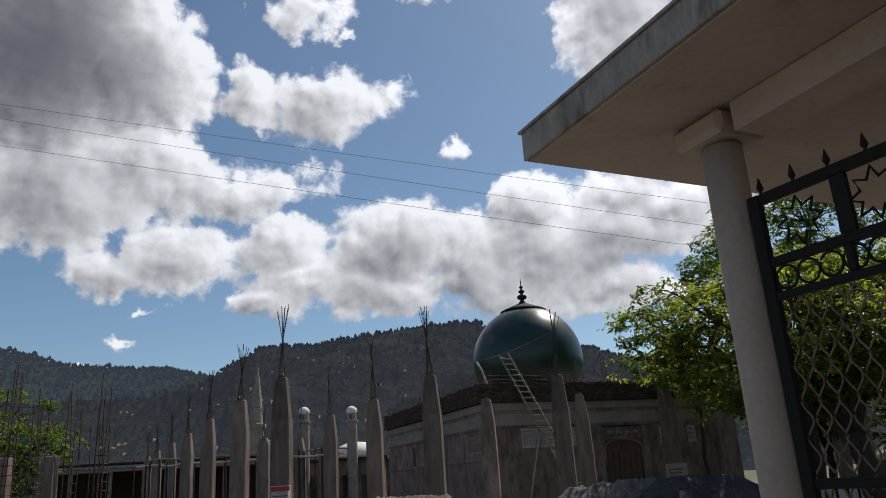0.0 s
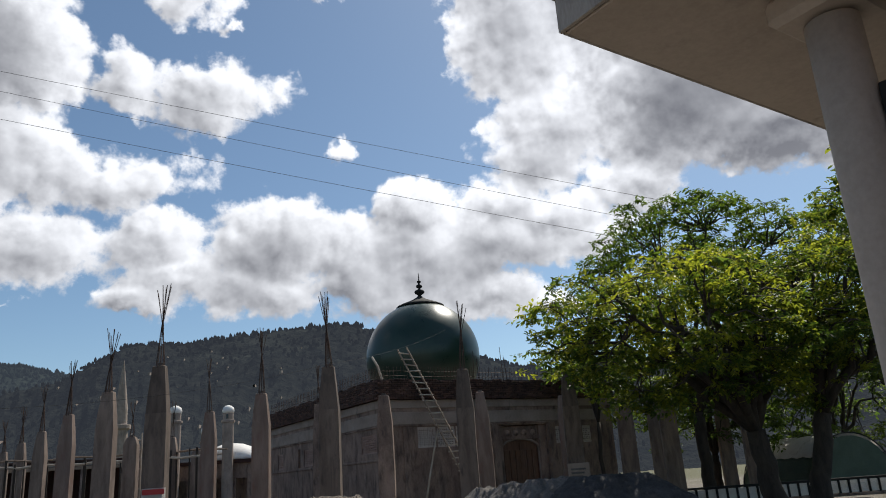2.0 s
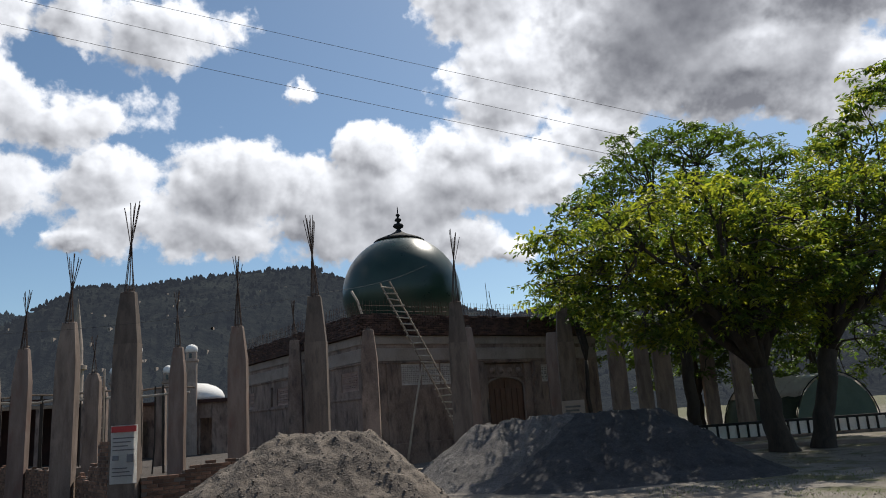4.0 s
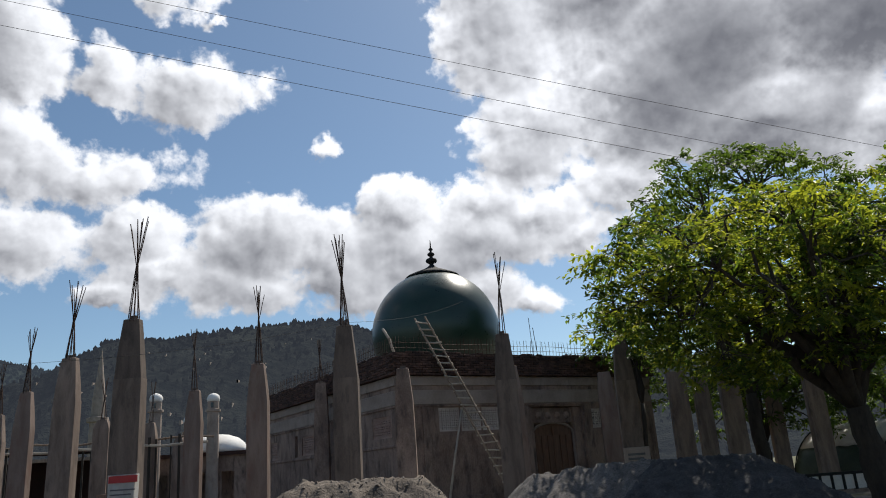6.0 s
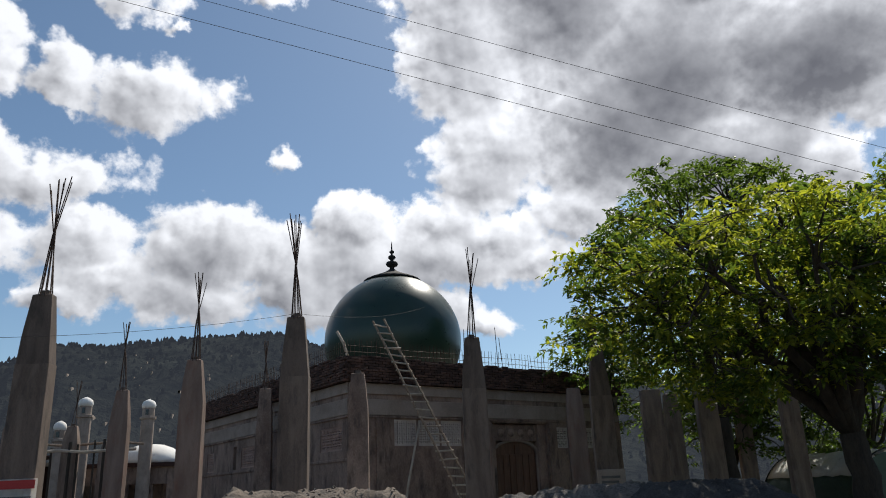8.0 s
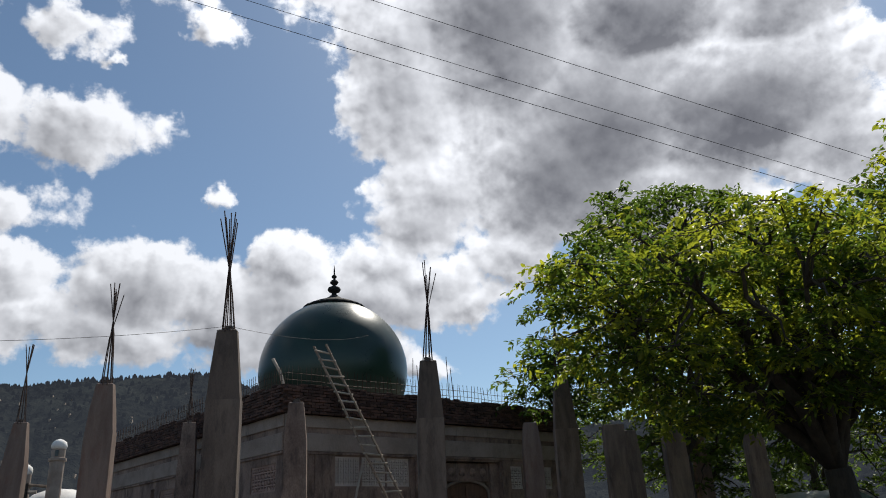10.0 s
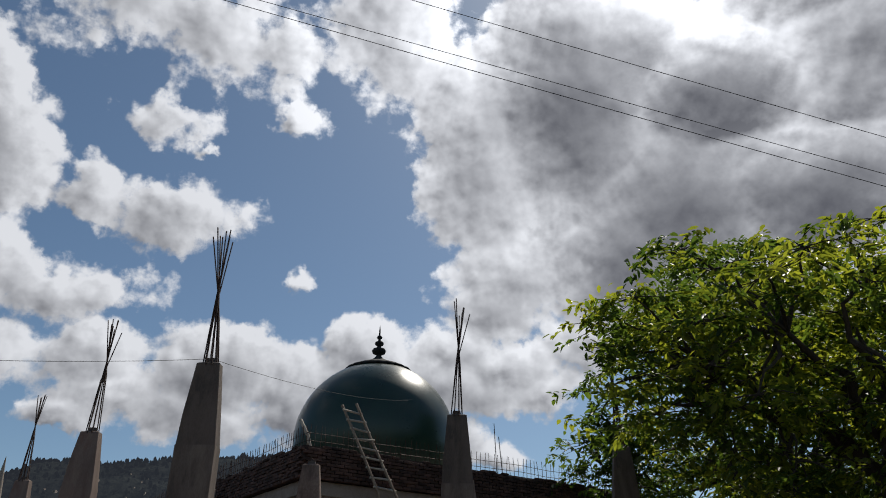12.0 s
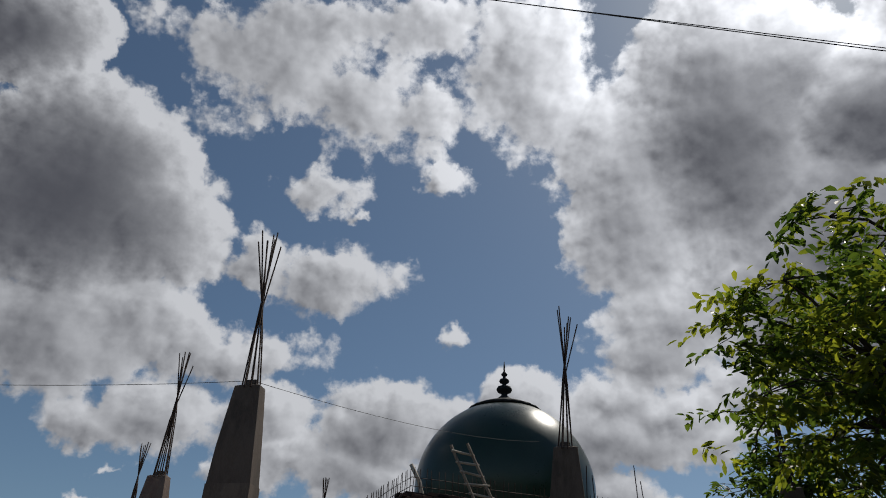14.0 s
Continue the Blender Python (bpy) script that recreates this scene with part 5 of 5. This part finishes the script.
def build_balustrade():
    m, length = along(9.6, 30.6, 29.0, 29.9)
    rail = thing("balustrade", m, "low dark balustrade with white pierced cement blocks", "balustrade")
    part("base_rail", box(0, -0.10, -0.05, length, 0.10, 0.10, bevel=0.01), PLASTER, rail)
    part("top_rail", box(0, -0.09, 0.58, length, 0.09, 0.66, bevel=0.01), BLACK_IRON, rail)
    post = mesh_of("post", box(-0.04, -0.08, 0.10, 0.04, 0.08, 0.58, bevel=0.008), BLACK_IRON)
    bm = box(-0.145, -0.05, 0.12, 0.145, 0.05, 0.16)
    add_box(bm, -0.145, -0.05, 0.52, 0.145, 0.05, 0.56)
    for s in (-1, 1):
        add_box(bm, s * 0.145 - 0.02 * (s > 0), -0.05, 0.16, s * 0.145 + 0.02 * (s < 0), 0.05, 0.52)
    tube(bm, [(0.09 * math.cos(2 * math.pi * k / 16), 0, 0.34 + 0.12 * math.sin(2 * math.pi * k / 16)) for k in range(17)], 0.028, 6)
    for a in range(4):
        c, s = math.cos(math.pi / 4 + a * math.pi / 2), math.sin(math.pi / 4 + a * math.pi / 2)
        tube(bm, [(0.08 * c, 0, 0.34 + 0.10 * s), (0.15 * c, 0, 0.34 + 0.20 * s)], 0.025, 5)
    add_box(bm, -0.125, -0.012, 0.16, 0.125, 0.012, 0.52)
    block = mesh_of("block", bm, WHITE_PAINT)
    n = int(length / 0.39)
    for k in range(n + 1):
        part("post", post, None, rail, m=pose(0.39 * k, 0, 0))
        if k < n:
            part("block", block, None, rail, "white pierced cement block" if k == 0 else "", pose(0.39 * k + 0.195, 0, 0))


def build_shelter():
    sh = thing("arched_shelter", pose(18.6, 34.0, 0, 0, 0, 12), "arched tarpaulin shelter, pale on top and green below", "shelter")
    for name, mat, a0, a1, lab in (("cover", WHITE_PAINT, 38, 142, "pale worn top cover"), ("skirt", TARP_GREEN, -4, 38, ""), ("skirt", TARP_GREEN, 142, 184, "")):
        bm = bmesh.new()
        rings = []
        for j in range(13):
            y = -0.2 + 4.4 * j / 12
            rings.append([bm.verts.new((2.3 * math.cos(radians(a0 + (a1 - a0) * k / 12)) + 0.02 * math.sin(j * 2 + k), y,
                                        2.35 * math.sin(radians(a0 + (a1 - a0) * k / 12)) + 0.03 * math.cos(j * 3))) for k in range(13)])
        for a, b in zip(rings, rings[1:]):
            for k in range(12):
                bm.faces.new((a[k], b[k], b[k + 1], a[k + 1]))
        bmesh.ops.solidify(bm, geom=bm.faces[:], thickness=0.02)
        part(name, bm, mat, sh, lab, smooth=True)
    for y in (-0.26, 4.2):
        part("hoop", tube(bmesh.new(), [(2.33 * math.cos(radians(180 * k / 20)), y, 2.38 * math.sin(radians(180 * k / 20))) for k in range(21)], 0.03, 6), BLACK_IRON, sh)
    part("end_sheet", lathe([(2.25, 0), (2.25, 0.02)], 40), TARP_GREEN, sh, "green end sheet", pose(0, -0.22, 0, 90))


build_kerb()
build_balustrade()
build_shelter()

# ---------------------------------------------------------------- things farther off on the left


def build_cage(x, y, h, seed):
    rnd = random.Random(seed)
    cage = thing("rebar_cage", pose(x, y, -0.5), "upright rusty rebar cage for a column not yet cast", "rebar cage", "rebar cages")
    for a in (-0.15, 0.15):
        for b in (-0.15, 0.15):
            part("rebar", tube(bmesh.new(), [(a, b, 0), (a + rnd.uniform(-0.03, 0.03), b, h * 0.6), (a + rnd.uniform(-0.1, 0.1), b + rnd.uniform(-0.1, 0.1), h * rnd.uniform(0.8, 1.0))], 0.02, 5), REBAR, cage)
    for k in range(int(h * 0.6 / 0.3)):
        z = 0.2 + 0.3 * k
        part("tie", tube(bmesh.new(), [(-0.16, -0.16, z), (0.16, -0.16, z), (0.16, 0.16, z), (-0.16, 0.16, z), (-0.16, -0.16, z)], 0.012, 4), REBAR, cage)


for n, (x, y, h) in enumerate(((-15.6, 25.6, 6.6), (-15.0, 26.2, 5.8), (-14.6, 25.8, 6.7), (-16.1, 22.9, 6.9), (-15.4, 23.4, 6.6), (-17.5, 22.6, 6.9))):
    build_cage(x, y, h, n + 3)


def build_timber_frame():
    """A long lashed rail on many thin props, beyond the rows of columns."""
    rnd = random.Random(31)
    f = thing("timber_frame", pose(-19.6, 38.0, -0.9), "long pole rail lashed on many thin dark timber props", "timber frame")
    part("rail", tube(bmesh.new(), [(0.9 * k, 0.06 * math.sin(k * 1.7), 4.22 + 0.05 * math.sin(k * 2.3)) for k in range(13)], 0.06, 6), PALE_WOOD, f)
    part("rail", tube(bmesh.new(), [(0.9 * k, 1.2 + 0.05 * math.sin(k * 1.1), 4.55 + 0.06 * math.sin(k * 1.9)) for k in range(13)], 0.05, 6), WOOD, f)
    for k in range(26):
        x, y = 0.42 * k + rnd.uniform(-0.12, 0.12), rnd.choice((0.0, 1.2))
        part("prop", tube(bmesh.new(), [(x + rnd.uniform(-0.18, 0.18), y, 0), (x + 0.02, y, 2.2), (x, y, 4.2 + rnd.uniform(0, 0.45))], rnd.uniform(0.035, 0.06), 6), BARK, f)


build_timber_frame()


def build_shed():
    sh = thing("red_roofed_shed", pose(-29.0, 57.0, -0.9, 0, 0, 20), "long dark shed with rusty red sheet roof on posts", "shed")
    part("roof", box(-8, -0.3, 5.2, 12, 5, 5.32), RED_ROOF, sh, m=pose(0, 0, 0.1, 1.5))
    part("edge_beam", box(-8, -0.45, 4.75, 12, -0.2, 4.98, bevel=0.02), WOOD, sh)
    part("back_wall", box(-8, 4.6, 0, 12, 4.9, 5.2), RED_ROOF, sh, "dark rusty sheet wall")
    post = mesh_of("post", box(-0.12, -0.12, 0, 0.12, 0.12, 4.75, bevel=0.02), PLASTER)
    for k in range(8):
        part("post", post, None, sh, m=pose(-7.6 + 2.75 * k, -0.3, 0))


build_shed()


def minaret(x, y, h, r, label):
    t = thing("minaret", pose(x, y, -1), label, "minaret", "small white minarets")
    part("shaft", lathe([(r, 0), (r, h - 1.35), (r * 1.25, h - 1.3), (r * 1.25, h - 1.15), (r * 0.95, h - 1.12), (r * 0.95, h - 0.6)], 16), PALE_PLASTER, t, smooth=False)
    part("dome", lathe([(r * 0.98, h - 0.6), (r * 1.1, h - 0.42), (r * 0.95, h - 0.2), (r * 0.5, h - 0.06), (0.03, h)], 16), WHITE_PAINT, t, smooth=True)
    part("window", box(-0.09, -r - 0.02, h - 1.05, 0.09, -r + 0.05, h - 0.7), GLASS_DARK, t)


def build_small_mosque():
    m = thing("white_shrine", pose(-14.4, 64.5, -1), "small white shrine with a low dome beyond the columns", "shrine")
    part("wall", wall_bm(7.0, 4.7, 0.3, [(0.5, 0.3, 1.4, 3.6), (2.0, 0.3, 2.9, 3.6), (3.5, 0.3, 4.4, 3.6), (5.0, 0.3, 5.9, 3.6)]), PLASTER, m, m=pose(-3.5, -3, 0))
    part("inner_wall", box(-3.5, -0.5, 0, 3.5, -0.3, 4.7), PLASTER, m)
    part("roof", box(-3.8, -3.3, 4.7, 3.8, 1.0, 4.95), RED_ROOF, m)
    part("dome", lathe([(2.05, 4.95), (2.08, 5.2), (1.9, 5.6), (1.45, 5.95), (0.8, 6.18), (0.05, 6.26)], 32), WHITE_PAINT, m, "low white dome", pose(0.9, -1.2, 0), smooth=True)


for x, y, h, r in ((-17.1, 63.7, 9.1, 0.42), (-13.4, 64.6, 9.0, 0.42), (-18.4, 63.4, 7.6, 0.36), (-14.9, 64.0, 7.5, 0.36)):
    minaret(x, y - 3.6, h, r, "slim white minaret with a small domed top")
build_small_mosque()


def build_spire():
    t = thing("tall_spire", pose(-35.5, 101.5, -1), "tall slender pale minaret spire far off", "minaret")
    part("shaft", lathe([(1.0, 0), (0.9, 11.0), (1.25, 11.1), (1.25, 11.6), (0.8, 11.7), (0.75, 13.5)], 20), PALE_PLASTER, t)
    part("spire", lathe([(0.78, 13.5), (0.5, 16), (0.02, 20.0)], 20), PALE_PLASTER, t)


build_spire()


def build_short_ladder():
    lad = thing("short_ladder", pose(-11.0, 32.9, -1.0, -6, 0, 18), "short pale wooden ladder leaning on a concrete column", "ladder")
    for s in (-1, 1):
        part("rail", tube(bmesh.new(), [(s * 0.23, 0, 0), (s * 0.22, 0, 2.5), (s * 0.2, 0, 5.2)], 0.04, 6), PALE_WOOD, lad)
    for k in range(13):
        part("rung", tube(bmesh.new(), [(-0.23, 0, 0.35 + 0.38 * k), (0.23, 0, 0.35 + 0.38 * k)], 0.03, 5), PALE_WOOD, lad)


build_short_ladder()


HILL = next(o for o in scene.objects if o.name == "hill_main")
SLOPE = [tuple(v.co) for v in HILL.data.vertices if -0.52 < math.atan2(v.co.x, v.co.y) < -0.08 and 15 < v.co.z < 110]


def build_hill_houses():
    """Far houses on the slope, too many and small to count."""
    rnd = random.Random(77)
    bm = bmesh.new()
    for k in range(100):
        w, h = rnd.uniform(0.25, 0.55), rnd.uniform(0.0, 0.25)
        q = SLOPE[min(len(SLOPE) - 1, int(rnd.random() * len(SLOPE)))]
        add_box(bm, q[0] - w, q[1] - 1.5, q[2] - 3, q[0] + w, q[1] + 1.5, q[2] + 0.7 + h)
    tagged(part("far_houses", bm, PALE_PLASTER), "tiny pale houses scattered over the far hillside", "houses", kind="stuff")


build_hill_houses()

# unseen plain wall added across the street side, cutting low sky light from behind
m_, l_ = along(-22, -7.5, 22, -9.5)
tagged(part("wall_street", box(0, -0.3, -0.3, l_, 0.0, 5.5), PLASTER, None, m=m_), "unseen plain plastered wall added behind to close and shade the yard", "wall", kind="structure")

# ---------------------------------------------------------------- bent pole on the roof, loose stones and grass
tagged(part("bent_pole", tube(bmesh.new(), [(-1.15, 33.0, 4.88), (-1.22, 33.0, 5.7), (-1.38, 33.0, 6.25), (-1.6, 33.0, 6.65)], 0.05, 8), PALE_WOOD, smooth=True),
       "pale bent pole standing on the mosque roof", "pole")


def scatter_stones():
    rnd = random.Random(41)
    vs, fs = [], []
    for _ in range(6000):
        y = rnd.uniform(7, 24)
        x = rnd.uniform(-6, 12)
        s = rnd.choice((0.008, 0.012, 0.016, 0.024, 0.035)) * rnd.uniform(0.7, 1.3)
        z = ground_height(x, y)
        k = len(vs)
        for c in ((1, 0, 0), (-1, 0, 0), (0, 1, 0), (0, -1, 0), (0, 0, 1), (0, 0, -1)):
            q = Vector(c) * s * rnd.uniform(0.6, 1.2)
            vs.append((x + q.x, y + q.y, z + q.z * 0.6 + s * 0.05))
        fs += [(k + a, k + b_, k + c) for a, b_, c in ((0, 2, 4), (2, 1, 4), (1, 3, 4), (3, 0, 4), (2, 0, 5), (1, 2, 5), (3, 1, 5), (0, 3, 5))]
    data = bpy.data.meshes.new("pebbles")
    data.from_pydata(vs, [], fs)
    data.materials.append(STONE_BITS)
    tagged(new("pebbles", data), "small grey stones strewn over the dusty yard", "stones", kind="stuff")


def scatter_grass():
    rnd = random.Random(43)
    vs, fs = [], []
    for _ in range(9000):
        x, y = rnd.uniform(3.4, 14), rnd.uniform(10, 18)
        if noise.noise(Vector((x * 0.5, y * 0.5, 2))) + 0.12 * (x - 5.5) < 0.05:
            continue
        z = ground_height(x, y)
        a, h, w = rnd.uniform(0, 6.28), rnd.uniform(0.015, 0.045), rnd.uniform(0.002, 0.004)
        dx, dy = math.cos(a), math.sin(a)
        k = len(vs)
        vs += [(x - dy * w, y + dx * w, z - 0.01), (x + dy * w, y - dx * w, z - 0.01), (x + dx * h * 0.3, y + dy * h * 0.3, z + h * 0.7), (x + dx * h * 0.7, y + dy * h * 0.7, z + h)]
        fs += [(k, k + 1, k + 2), (k + 2, k + 1, k + 3)]
    data = bpy.data.meshes.new("grass")
    data.from_pydata(vs, [], fs)
    data.materials.append(LEAF_DARK)
    tagged(new("grass", data), "thin short dry green grass beside the trees", "grass", kind="stuff")


scatter_stones()
scatter_grass()


for n, (x, y, turn, long) in enumerate(((0.7, 27.0, 12, 1.9), (0.9, 26.6, -6, 1.5))):
    tagged(part("plank", box(-long / 2, -0.11, 0, long / 2, 0.11, 0.045, bevel=0.006), PALE_WOOD, None, m=pose(x, y, ground_height(x, y) + 0.02 + 0.05 * n, 0, 0, turn)),
           "pale weathered plank lying on the soil", "plank", "planks")
